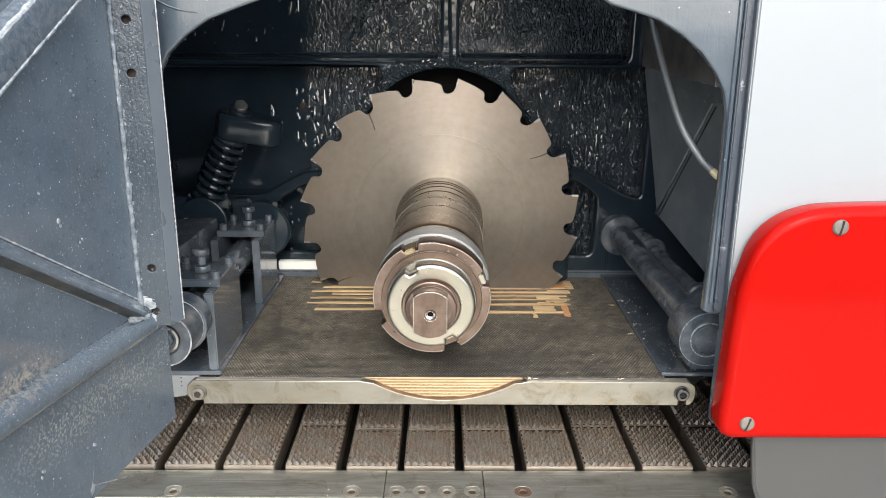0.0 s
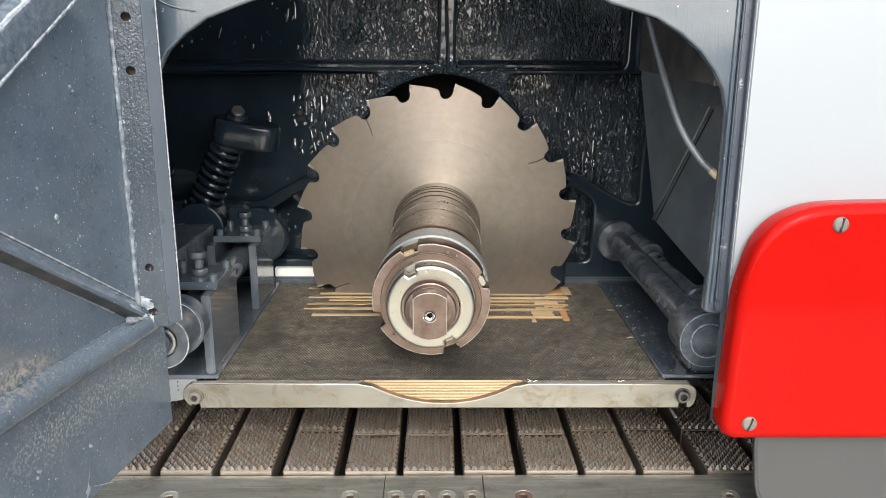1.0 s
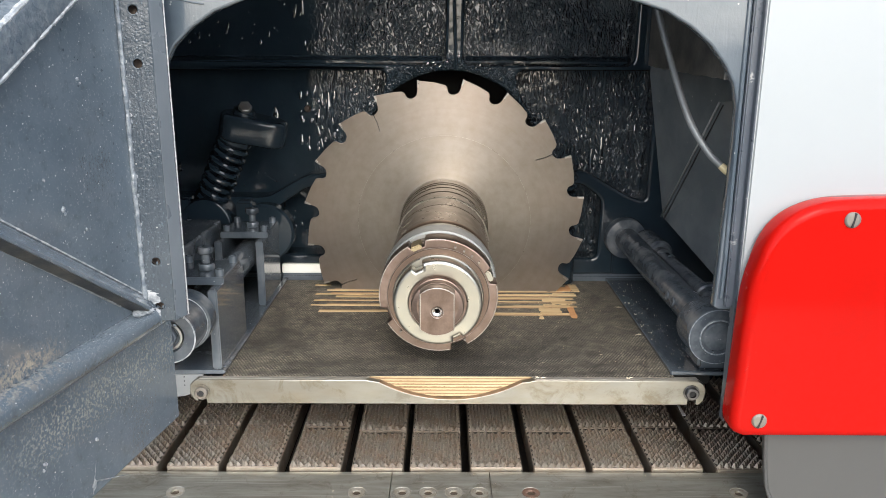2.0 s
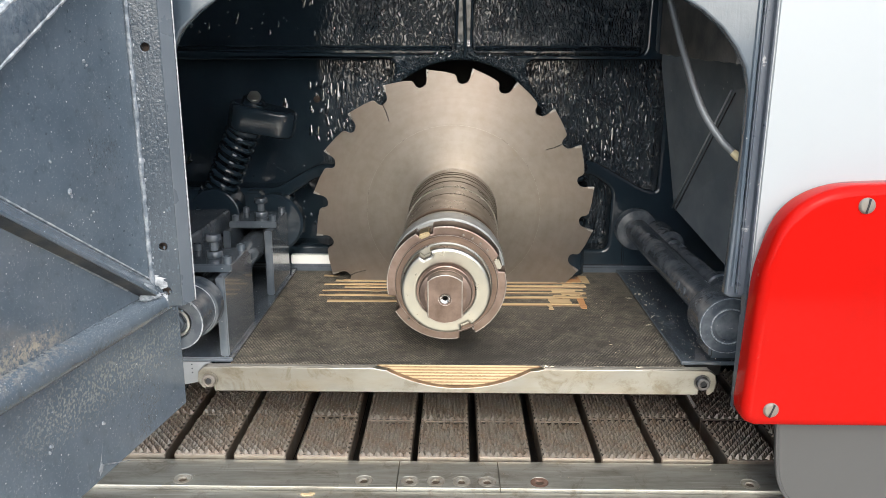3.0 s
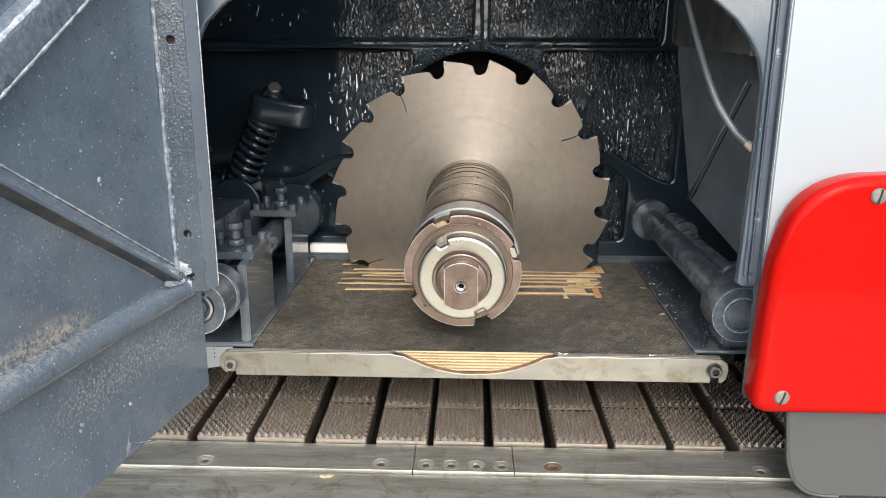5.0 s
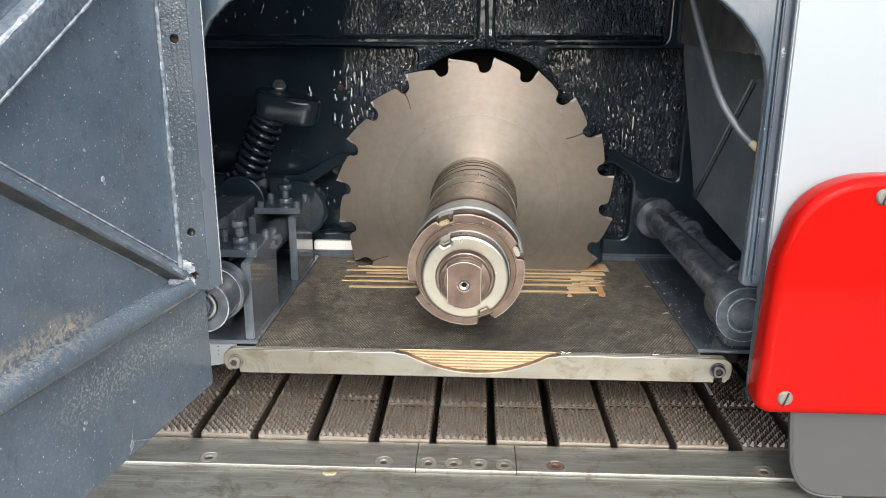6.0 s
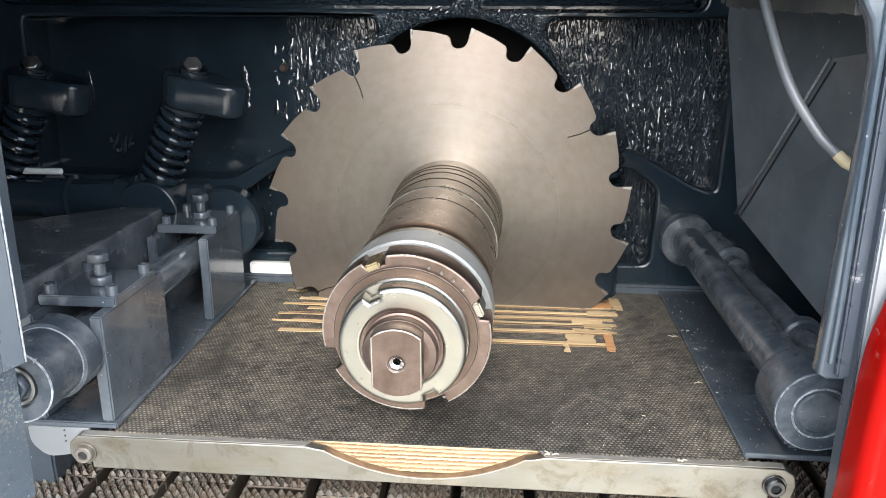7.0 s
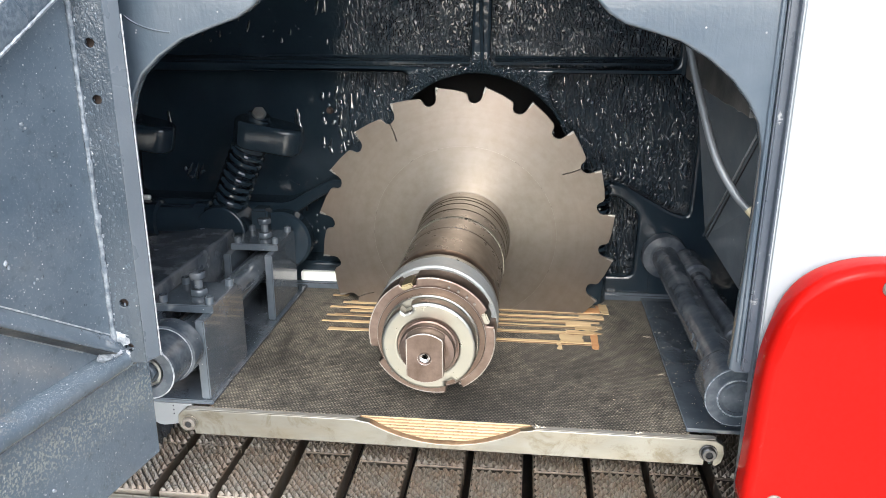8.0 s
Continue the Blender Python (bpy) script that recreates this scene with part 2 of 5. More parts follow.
def make_wood(name, a, b, scale=1.0):
    m, nt, p = material(name)
    v = coords(nt, (8 * scale, 90 * scale, 120 * scale))
    g = noise_tex(nt, v, 1.0, 5, 0.65, 0.5)
    oi = nt.nodes.new("ShaderNodeObjectInfo")
    tone = ramp(nt, oi.outputs["Random"], [(0.0, grey(0.75)), (1.0, grey(1.0))])
    col = mix(nt, ramp(nt, g, [(0.3, grey(0)), (0.75, grey(1))]), a, b)
    n2 = nt.nodes.new("ShaderNodeMix")
    n2.data_type, n2.blend_type = "RGBA", "MULTIPLY"
    n2.inputs["Factor"].default_value = 1.0
    nt.links.new(col, n2.inputs["A"])
    nt.links.new(tone, n2.inputs["B"])
    nt.links.new(n2.outputs["Result"], p.inputs["Base Color"])
    p.inputs["Roughness"].default_value = 0.7
    bump(nt, p, g, 0.4, 0.001)
    return m


def plain(name, base, rough, metallic=0.0, vary=0.25, scale=30.0):
    m, nt, p = material(name)
    v = coords(nt)
    dark = tuple(c * (1 - vary) for c in base)
    nt.links.new(mix(nt, ramp(nt, noise_tex(nt, v, scale, 5, 0.6), [(0.35, grey(0)), (0.7, grey(1))]), dark, base), p.inputs["Base Color"])
    p.inputs["Roughness"].default_value = rough
    p.inputs["Metallic"].default_value = metallic
    bump(nt, p, noise_tex(nt, v, scale * 8, 2), 0.12, 0.0006)
    return m


def make_door():
    """Blue-grey enamel: wiped tone changes, a band of brown dust, grey overspray, pin-head specks, orange peel."""
    m, nt, p = material("grey_enamel")
    v = coords(nt)
    wipe = coords(nt, (1, 3.0, 9.0), (0.5, 0, 0))
    col = mix(nt, ramp(nt, noise_tex(nt, v, 7, 6, 0.62, 0.5), [(0.36, grey(0)), (0.72, grey(1))]), (0.066, 0.087, 0.110), (0.105, 0.129, 0.154))
    col = mix(nt, ramp(nt, noise_tex(nt, wipe, 6, 5, 0.65, 0.4), [(0.5, grey(0)), (0.8, grey(0.35))]), col, (0.11, 0.128, 0.148))
    col = mix(nt, ramp(nt, noise_tex(nt, v, 55, 6, 0.75), [(0.55, grey(0)), (0.8, grey(0.25))]), col, (0.16, 0.185, 0.21))
    col = mix(nt, ramp(nt, noise_tex(nt, v, 420, 4, 0.75), [(0.58, grey(0)), (0.70, grey(0.7))]), col, (0.22, 0.24, 0.26))
    col = mix(nt, ramp(nt, noise_tex(nt, v, 95, 5, 0.7), [(0.54, grey(0)), (0.68, grey(0.4))]), col, (0.045, 0.058, 0.072))
    xyz = nt.nodes.new("ShaderNodeSeparateXYZ")
    nt.links.new(v, xyz.inputs[0])

    def band(sock, a, b, soft):
        out = None
        for lo, hi in ((a - soft, a + soft), (b + soft, b - soft)):
            r = nt.nodes.new("ShaderNodeMapRange")
            r.inputs["From Min"].default_value, r.inputs["From Max"].default_value = lo, hi
            nt.links.new(sock, r.inputs["Value"])
            if out is None:
                out = r.outputs["Result"]
            else:
                mu = nt.nodes.new("ShaderNodeMath")
                mu.operation = "MULTIPLY"
                nt.links.new(out, mu.inputs[0])
                nt.links.new(r.outputs["Result"], mu.inputs[1])
                out = mu.outputs[0]
        return out

    def times(a, b):
        mu = nt.nodes.new("ShaderNodeMath")
        mu.operation = "MULTIPLY"
        nt.links.new(a, mu.inputs[0])
        nt.links.new(b, mu.inputs[1])
        return mu.outputs[0]

    grit = ramp(nt, noise_tex(nt, v, 190, 7, 0.8), [(0.45, grey(0)), (0.56, grey(0.7))])
    brown = times(times(band(xyz.outputs["Z"], 0.957, 0.971, 0.008), band(xyz.outputs["Y"], 0.36, 0.515, 0.02)), grit)
    col = mix(nt, brown, col, (0.36, 0.31, 0.24))
    spray = ramp(nt, noise_tex(nt, v, 420, 3, 0.7), [(0.50, grey(0)), (0.56, grey(0.8))])
    over = times(times(band(xyz.outputs["Z"], 0.893, 0.926, 0.012), band(xyz.outputs["Y"], 0.48, 0.70, 0.03)), spray)
    col = mix(nt, over, col, (0.2, 0.21, 0.195))
    # worn pale specks with painted sparkle along the round rib's upper side
    rib_sparkle = times(times(band(xyz.outputs["Z"], 0.9515, 0.9585, 0.003), ramp(nt, noise_tex(nt, v, 24, 3), [(0.36, grey(0.2)), (0.6, grey(1))])), ramp(nt, noise_tex(nt, v, 1000, 3, 0.7), [(0.57, grey(0)), (0.64, grey(0.5))]))
    col = mix(nt, rib_sparkle, col, (0.5, 0.52, 0.53))
    vo = node(nt, "ShaderNodeTexVoronoi", Scale=70.0)
    nt.links.new(v, vo.inputs["Vector"])
    dots = ramp(nt, vo.outputs["Distance"], [(0.02, grey(1)), (0.055, grey(0))])
    keep = ramp(nt, noise_tex(nt, v, 31, 2), [(0.46, grey(0)), (0.54, grey(0.9))])
    col = mix(nt, times(dots, keep), col, (0.5, 0.51, 0.51))
    vp = node(nt, "ShaderNodeTexVoronoi", Scale=190.0)
    nt.links.new(v, vp.inputs["Vector"])
    pin = times(ramp(nt, vp.outputs["Distance"], [(0.06, grey(1)), (0.12, grey(0))]), ramp(nt, noise_tex(nt, v, 60, 3, 0.6), [(0.47, grey(0)), (0.55, grey(0.9))]))
    col = mix(nt, pin, col, (0.5, 0.52, 0.53))
    nt.links.new(col, p.inputs["Base Color"])
    r = ramp(nt, noise_tex(nt, v, 18, 5), [(0.3, grey(0.08)), (0.75, grey(0.2))])
    nt.links.new(r, p.inputs["Roughness"])
    n = bump(nt, p, noise_tex(nt, v, 26, 4, 0.55), 0.07, 0.004)
    n = bump(nt, p, noise_tex(nt, v, 240, 3, 0.6), 0.22, 0.0008, n)
    orange = times(ramp(nt, noise_tex(nt, v, 330, 3, 0.6), [(0.42, grey(0)), (0.62, grey(1))]), ramp(nt, noise_tex(nt, v, 11, 4, 0.6), [(0.5, grey(0)), (0.62, grey(1))]))
    n = bump(nt, p, orange, 0.3, 0.0009, n)
    n = bump(nt, p, over, 0.5, 0.0012, n)
    bump(nt, p, times(dots, keep), 0.5, 0.0008, n)
    p.inputs["Specular IOR Level"].default_value = 1.0
    return m


M_RIB = paint("rib_enamel", (0.062, 0.080, 0.100), (0.20, 0.215, 0.23), 0.28, peel=0.8, dust=0.5, speck=190, dust_scale=230)
M_STRIP = paint("rough_enamel", (0.032, 0.043, 0.055), (0.085, 0.098, 0.112), 0.2, peel=0.7, streak=0.25, dust=0.5, speck=150)
M_BLACK = make_black("cast_enamel", 0.0)
M_REAR = make_black("rear_cast_enamel", 0.0, True)
M_WEB = make_black("brushed_enamel", 1.0)
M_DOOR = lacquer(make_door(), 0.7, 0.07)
M_FRAME = paint("frame_enamel", (0.055, 0.072, 0.090), (0.125, 0.14, 0.155), 0.14, peel=0.15, streak=0.08, dust=0.5, speck=110)
M_RETURN = paint("return_enamel", (0.075, 0.088, 0.103), (0.125, 0.138, 0.152), 0.3, dust=0.5)
M_CHIP = paint("chipped_enamel", (0.05, 0.06, 0.075), (0.1, 0.11, 0.12), 0.3, dust=0.5, chips=0.9, metal=(0.26, 0.265, 0.265), chip_scale=42)
M_FOLD = paint("folded_enamel", (0.05, 0.06, 0.075), (0.1, 0.11, 0.12), 0.3, dust=0.5, chips=0.5, metal=(0.33, 0.33, 0.32), chip_scale=40)
M_DARKP = paint("dark_enamel", (0.056, 0.069, 0.083), (0.19, 0.20, 0.215), 0.13, peel=0.15, dust=0.3, speck=150, dust_scale=26)
M_SHAFT = paint("dusty_enamel", (0.042, 0.052, 0.064), (0.18, 0.188, 0.195), 0.2, dust=0.55, speck=260, dust_scale=38, chips=0.3, metal=(0.36, 0.36, 0.35))
M_CAST = paint("dull_cast_enamel", (0.013, 0.021, 0.029), (0.030, 0.040, 0.050), 0.16, peel=0.25, streak=0.04, dust=0.5)
M_DRIP = make_black("paint_run_enamel", 0.0)
M_DRIP.node_tree.nodes["Principled BSDF"].inputs["Coat Weight"].default_value = 1.0
M_DRIP.node_tree.nodes["Principled BSDF"].inputs["Specular IOR Level"].default_value = 1.0
M_PLATE = paint("dusty_plate", (0.035, 0.036, 0.036), (0.14, 0.125, 0.105), 0.4, dust=0.7, dust_scale=30)
M_GUARD = paint("guard_sheet", (0.125, 0.142, 0.155), (0.26, 0.285, 0.30), 0.15, dust=0.5, speck=90)
M_SCUFF = paint("scuffed_enamel", (0.13, 0.145, 0.16), (0.52, 0.53, 0.54), 0.35, peel=1.0, dust=0.9, dust_scale=130)
# scuffed pale enamel that also carries the ribs' painted highlights
M_WEARGLINT = lacquer(paint("rib_wear_glint", (0.20, 0.22, 0.24), (0.58, 0.59, 0.60), 0.2, peel=1.0, dust=0.8, dust_scale=180), 0.6)
M_SPATTER = paint("spatter_enamel", (0.10, 0.12, 0.14), (0.36, 0.37, 0.38), 0.25, peel=1.0, dust=0.8, dust_scale=420)
M_BEAD = paint("bead_enamel", (0.085, 0.103, 0.123), (0.30, 0.32, 0.34), 0.10, peel=1.0, streak=0.8, dust=0.7, dust_scale=130)
M_LUMP = paint("lump_enamel", (0.048, 0.064, 0.081), (0.11, 0.126, 0.142), 0.09, peel=0.3, dust=0.4)
for glossy in (M_LUMP, M_BEAD, M_DARKP, M_FRAME, M_GUARD):
    lacquer(glossy, 0.6)
M_WHITE = plain("white_enamel", (0.268, 0.286, 0.295), 0.3, vary=0.03, scale=6)


def make_red():
    """Glossy red enamel, scratched to grey undercoat along one edge."""
    m, nt, p = material("red_enamel")
    v = coords(nt)
    col = mix(nt, ramp(nt, noise_tex(nt, v, 8, 5, 0.6), [(0.35, grey(0)), (0.7, grey(1))]), (0.30, 0.0042, 0.0026), (0.335, 0.0047, 0.0029))
    xyz = nt.nodes.new("ShaderNodeSeparateXYZ")
    nt.links.new(v, xyz.inputs[0])
    edge = nt.nodes.new("ShaderNodeMapRange")
    edge.inputs["From Min"].default_value, edge.inputs["From Max"].default_value = 0.266, 0.246
    nt.links.new(xyz.outputs["X"], edge.inputs["Value"])
    scratch = ramp(nt, noise_tex(nt, v, 75, 5, 0.7, 1.5), [(0.64, grey(0)), (0.68, grey(0.6))])
    mu = nt.nodes.new("ShaderNodeMath")
    mu.operation = "MULTIPLY"
    nt.links.new(edge.outputs["Result"], mu.inputs[0])
    nt.links.new(scratch, mu.inputs[1])
    nt.links.new(mix(nt, mu.outputs[0], col, (0.34, 0.16, 0.14)), p.inputs["Base Color"])
    p.inputs["Roughness"].default_value = 0.10
    p.inputs["Specular IOR Level"].default_value = 0.06
    bump(nt, p, noise_tex(nt, v, 30, 2), 0.05, 0.002)
    return m


M_RED = make_red()
M_GREY = plain("grey_panel", (0.048, 0.048, 0.0475), 0.45, vary=0.06, scale=8)
M_LIGHTGREY = plain("pale_grey_enamel", (0.22, 0.225, 0.225), 0.45, vary=0.12)
M_BLADE = metal("saw_steel", (0.290, 0.262, 0.231), 0.45, (0.205, 0.165, 0.118), 0.45, aniso=0.60, radial=True, scale=70, bumpy=0.03, rings=0.14, broad=0.90, spread=0.2)
M_CARBIDE = metal("carbide", (0.42, 0.4, 0.37), 0.3, amount=0.2)
M_STEEL = metal("bright_steel", (0.62, 0.61, 0.58), 0.24, (0.3, 0.25, 0.2), 0.3, aniso=0.5, scale=30)
M_NICKEL = metal("pale_steel", (0.36, 0.35, 0.31), 0.32, (0.4, 0.36, 0.3), 0.6, scale=55)
M_BROWN = metal("brown_steel", (0.212, 0.158, 0.133), 0.42, (0.11, 0.078, 0.06), 0.8, aniso=0.4, scale=60)
M_REDBROWN = metal("rusty_brown_steel", (0.19, 0.14, 0.112), 0.48, (0.13, 0.085, 0.06), 0.5, scale=50)
M_SLEEVE = metal("dark_sleeve", (0.23, 0.195, 0.16), 0.3, (0.1, 0.08, 0.06), 0.5, aniso=0.6, scale=35)
M_CHROME = metal("blue_steel", (0.29, 0.298, 0.29), 0.42, (0.33, 0.31, 0.27), 0.6, scale=60, metallic=0.55)
M_PALEWEAR = metal("worn_rim_steel", (0.42, 0.385, 0.34), 0.45, (0.2, 0.15, 0.12), 0.9, scale=55, metallic=0.6)
M_BRASSY = metal("worn_brass", (0.46, 0.38, 0.24), 0.4, (0.25, 0.2, 0.12), 0.5, scale=90)
M_COLLAR = metal("worn_collar", (0.30, 0.265, 0.215), 0.33, (0.14, 0.11, 0.08), 0.5, aniso=0.6, scale=35)
M_COPPER = metal("copper_ring", (0.30, 0.215, 0.165), 0.36, (0.16, 0.11, 0.08), 0.5, scale=60)
M_ALU = metal("worn_aluminium", (0.288, 0.281, 0.253), 0.45, (0.25, 0.215, 0.16), 0.75, scale=17, stretch=(1, 1, 3), bumpy=0.06, scratch=0.12)
M_ALUTOP = metal("dull_aluminium", (0.30, 0.285, 0.25), 0.5, (0.16, 0.13, 0.1), 0.6, scale=40, metallic=0.4)
M_TABLE = metal("ground_steel", (0.43, 0.42, 0.37), 0.42, (0.17, 0.15, 0.11), 0.7, metallic=0.75, scale=20, stretch=(0.8, 4, 1), bumpy=0.12, scratch=0.5)
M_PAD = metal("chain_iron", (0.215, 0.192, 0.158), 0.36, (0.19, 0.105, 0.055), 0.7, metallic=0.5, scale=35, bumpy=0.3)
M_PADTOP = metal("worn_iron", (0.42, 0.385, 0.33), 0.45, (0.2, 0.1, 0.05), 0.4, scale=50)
M_STUDGAP = plain("stud_gap_dark", (0.045, 0.037, 0.028), 0.5, vary=0.5, scale=60)
M_SCREW = metal("screw_steel", (0.44, 0.44, 0.43), 0.35, (0.2, 0.17, 0.13), 0.4, scale=90)
M_RIMSCREW = metal("dull_screw", (0.38, 0.36, 0.31), 0.5, (0.22, 0.16, 0.1), 0.7, scale=120, metallic=0.6)
M_RUSTSCREW = metal("rusty_screw", (0.20, 0.13, 0.10), 0.55, (0.16, 0.08, 0.05), 0.8, scale=120, metallic=0.5)
M_DULLSCREW = metal("grey_screw", (0.21, 0.19, 0.165), 0.5, (0.16, 0.13, 0.1), 0.6, scale=120, metallic=0.6)
M_DARKSCREW = metal("black_screw", (0.11, 0.112, 0.118), 0.35, (0.2, 0.17, 0.13), 0.4, scale=90)
M_RUST = plain("rusty_core", (0.045, 0.030, 0.022), 0.8)
M_SOCKET = plain("dirty_socket", (0.085, 0.062, 0.042), 0.6, metallic=0.3)
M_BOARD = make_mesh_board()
M_WOOD = make_wood("raw_ply", (0.40, 0.265, 0.125), (0.70, 0.54, 0.31))
M_TORN = make_wood("torn_ply", (0.33, 0.15, 0.06), (0.55, 0.30, 0.13))
M_PLYLIGHT = make_wood("ply_light", (0.40, 0.29, 0.155), (0.58, 0.46, 0.28))
M_PLYDARK = make_wood("ply_dark", (0.20, 0.12, 0.06), (0.36, 0.23, 0.12))
M_SHAVING = plain("shaving", (0.72, 0.64, 0.48), 0.7)
M_CHIPS = plain("sawdust", (0.62, 0.52, 0.38), 0.85)
M_HOSE = plain("hose_rubber", (0.15, 0.16, 0.168), 0.32)
M_HOSE.node_tree.nodes["Principled BSDF"].inputs["Specular IOR Level"].default_value = 0.7
M_PALE = plain("pale_edge", (0.40, 0.41, 0.42), 0.3, vary=0.5, scale=300)
M_TAPE = plain("yellowed_tape", (0.6, 0.5, 0.3), 0.6)
M_BATTEN = plain("white_batten", (0.8, 0.79, 0.75), 0.6, vary=0.08)
M_STAIN = plain("burnt_aluminium", (0.26, 0.17, 0.10), 0.5, metallic=0.3, vary=0.5, scale=90)
M_UNDERSHADE = paint("dusty_underside_shade", (0.022, 0.024, 0.027), (0.075, 0.068, 0.058), 0.5, dust=0.8, dust_scale=60)
M_LIP = paint("dusty_lip_enamel", (0.075, 0.09, 0.105), (0.26, 0.26, 0.25), 0.3, peel=1.0, dust=0.8, dust_scale=160)
M_CONCRETE = plain("concrete", (0.10, 0.102, 0.104), 0.9, scale=4)
M_PLASTER = plain("grey_render", (0.14, 0.142, 0.145), 0.9, scale=3)
# near black, in place of the shade in bores, slots and gaps
M_VOID = plain("void_black", (0.008, 0.008, 0.009), 0.7)


# ---- builders ----
def frame_of(u, v, w, origin):
    """Maps local (u, v, w) onto three axes at an origin."""
    m = Matrix.Identity(4)
    for i, axis in enumerate((u, v, w)):
        for j in range(3):
            m[j][i] = axis[j]
    for j in range(3):
        m[j][3] = origin[j]
    return m


def xz(y_front, depth):
    """u along x, v up; the slab's front is at y_front and it reaches depth behind."""
    return frame_of((1, 0, 0), (0, 0, 1), (0, -1, 0), (0, y_front + depth / 2, 0))


def xy(z_top, depth):
    return frame_of((1, 0, 0), (0, 1, 0), (0, 0, 1), (0, 0, z_top - depth / 2))


def yz(x_face, depth):
    """u along y, v up; the slab's right side is at x_face."""
    return frame_of((0, 1, 0), (0, 0, 1), (1, 0, 0), (x_face - depth / 2, 0, 0))


def prism(outlines, depth, m=None, bevel=0.0, steps=2):
    """A bmesh slab from closed outlines (the first outside, the rest holes), with rounded edges."""
    cu = bpy.data.curves.new("outline", "CURVE")
    cu.dimensions = "2D"
    cu.fill_mode = "BOTH"
    cu.extrude = max(depth / 2 - bevel, 1e-5)
    cu.bevel_depth = bevel
    cu.bevel_resolution = steps
    cu.offset = -bevel
    for pts in outlines:
        sp = cu.splines.new("POLY")
        sp.points.add(len(pts) - 1)
        for p, (a, b) in zip(sp.points, pts):
            p.co = (a, b, 0, 1)
        sp.use_cyclic_u = True
    ob = new("outline", cu)
    dg = bpy.context.evaluated_depsgraph_get()
    me = bpy.data.meshes.new_from_object(ob.evaluated_get(dg))
    bpy.data.objects.remove(ob)
    bpy.data.curves.remove(cu)
    bm = bmesh.new()
    bm.from_mesh(me)
    bpy.data.meshes.remove(me)
    bmesh.ops.remove_doubles(bm, verts=bm.verts, dist=1e-6)
    bmesh.ops.recalc_face_normals(bm, faces=bm.faces)
    for f in bm.faces:
        f.smooth = abs(f.normal.z) < 0.999
    if m is not None:
        bm.transform(m)
        if m.to_3x3().determinant() < 0:
            bmesh.ops.reverse_faces(bm, faces=bm.faces)
    return bm


def box(x0, x1, y0, y1, z0, z1, bevel=0.0, segments=2):
    bm = bmesh.new()
    bmesh.ops.create_cube(bm, size=1, matrix=Matrix.Translation(((x0 + x1) / 2, (y0 + y1) / 2, (z0 + z1) / 2)) @ Matrix.Diagonal((x1 - x0, y1 - y0, z1 - z0, 1)))
    if bevel:
        bmesh.ops.bevel(bm, geom=bm.edges[:], offset=bevel, segments=segments, affect="EDGES")
    for f in bm.faces:
        f.smooth = max(abs(c) for c in f.normal) < 0.999
    return bm


def lathe(profile, m=None, seg=48, closed=True):
    """Turns a profile of (radius, way along y) round the y axis; closed caps both ends."""
    bm = bmesh.new()
    rings = []
    for r, s in profile:
        if r < 1e-6:
            rings.append([bm.verts.new((0, s, 0))])
        else:
            rings.append([bm.verts.new((r * math.cos(2 * math.pi * k / seg), s, r * math.sin(2 * math.pi * k / seg))) for k in range(seg)])
    for a, b in zip(rings, rings[1:]):
        for k in range(seg):
            j = (k + 1) % seg
            if len(a) == 1 and len(b) == 1:
                continue
            if len(a) == 1:
                bm.faces.new((a[0], b[j], b[k]))
            elif len(b) == 1:
                bm.faces.new((a[k], a[j], b[0]))
            else:
                bm.faces.new((a[k], a[j], b[j], b[k]))
    if closed:
        for ring in (rings[0], rings[-1]):
            if len(ring) > 1:
                bm.faces.new(ring)
    bmesh.ops.recalc_face_normals(bm, faces=bm.faces)
    for f in bm.faces:
        f.smooth = len(f.verts) < 5
    if m is not None:
        bm.transform(m)
    return bm


def rod(r, s0, s1, m=None, seg=32, soft=0.0012):
    soft = min(soft, r * 0.4, abs(s1 - s0) * 0.4)
    return lathe([(r - soft, s0), (r, s0 + soft), (r, s1 - soft), (r - soft, s1)], m, seg)


def sweep(points, radius, seg=12, ends=True):
    """A round bar along points; radius is a number or one a point."""
    bm = bmesh.new()
    pts = [Vector(p) for p in points]
    rad = radius if isinstance(radius, (list, tuple)) else [radius] * len(pts)
    tang = [(pts[min(i + 1, len(pts) - 1)] - pts[max(i - 1, 0)]).normalized() for i in range(len(pts))]
    up = tang[0].orthogonal().normalized()
    rings = []
    for p, t, r in zip(pts, tang, rad):
        up = (up - t * up.dot(t)).normalized()
        side = t.cross(up)
        rings.append([bm.verts.new(p + r * (math.cos(a) * up + math.sin(a) * side)) for a in (2 * math.pi * k / seg for k in range(seg))])
    for a, b in zip(rings, rings[1:]):
        for k in range(seg):
            bm.faces.new((a[k], a[(k + 1) % seg], b[(k + 1) % seg], b[k]))
    if ends:
        bm.faces.new(rings[0][::-1])
        bm.faces.new(rings[-1])
    bmesh.ops.recalc_face_normals(bm, faces=bm.faces)
    for f in bm.faces:
        f.smooth = len(f.verts) < 5
    return bm


def smooth_line(pts, n):
    """A Catmull-Rom line through the points, n pieces a span."""
    p = [Vector(q) for q in pts]
    p = [2 * p[0] - p[1], *p, 2 * p[-1] - p[-2]]
    out = []
    for i in range(1, len(p) - 2):
        for k in range(n):
            t = k / n
            a, b, c, d = p[i - 1:i + 3]
            out.append(0.5 * (2 * b + (c - a) * t + (2 * a - 5 * b + 4 * c - d) * t * t + (3 * b - a - 3 * c + d) * t ** 3))
    return out + [p[-2]]


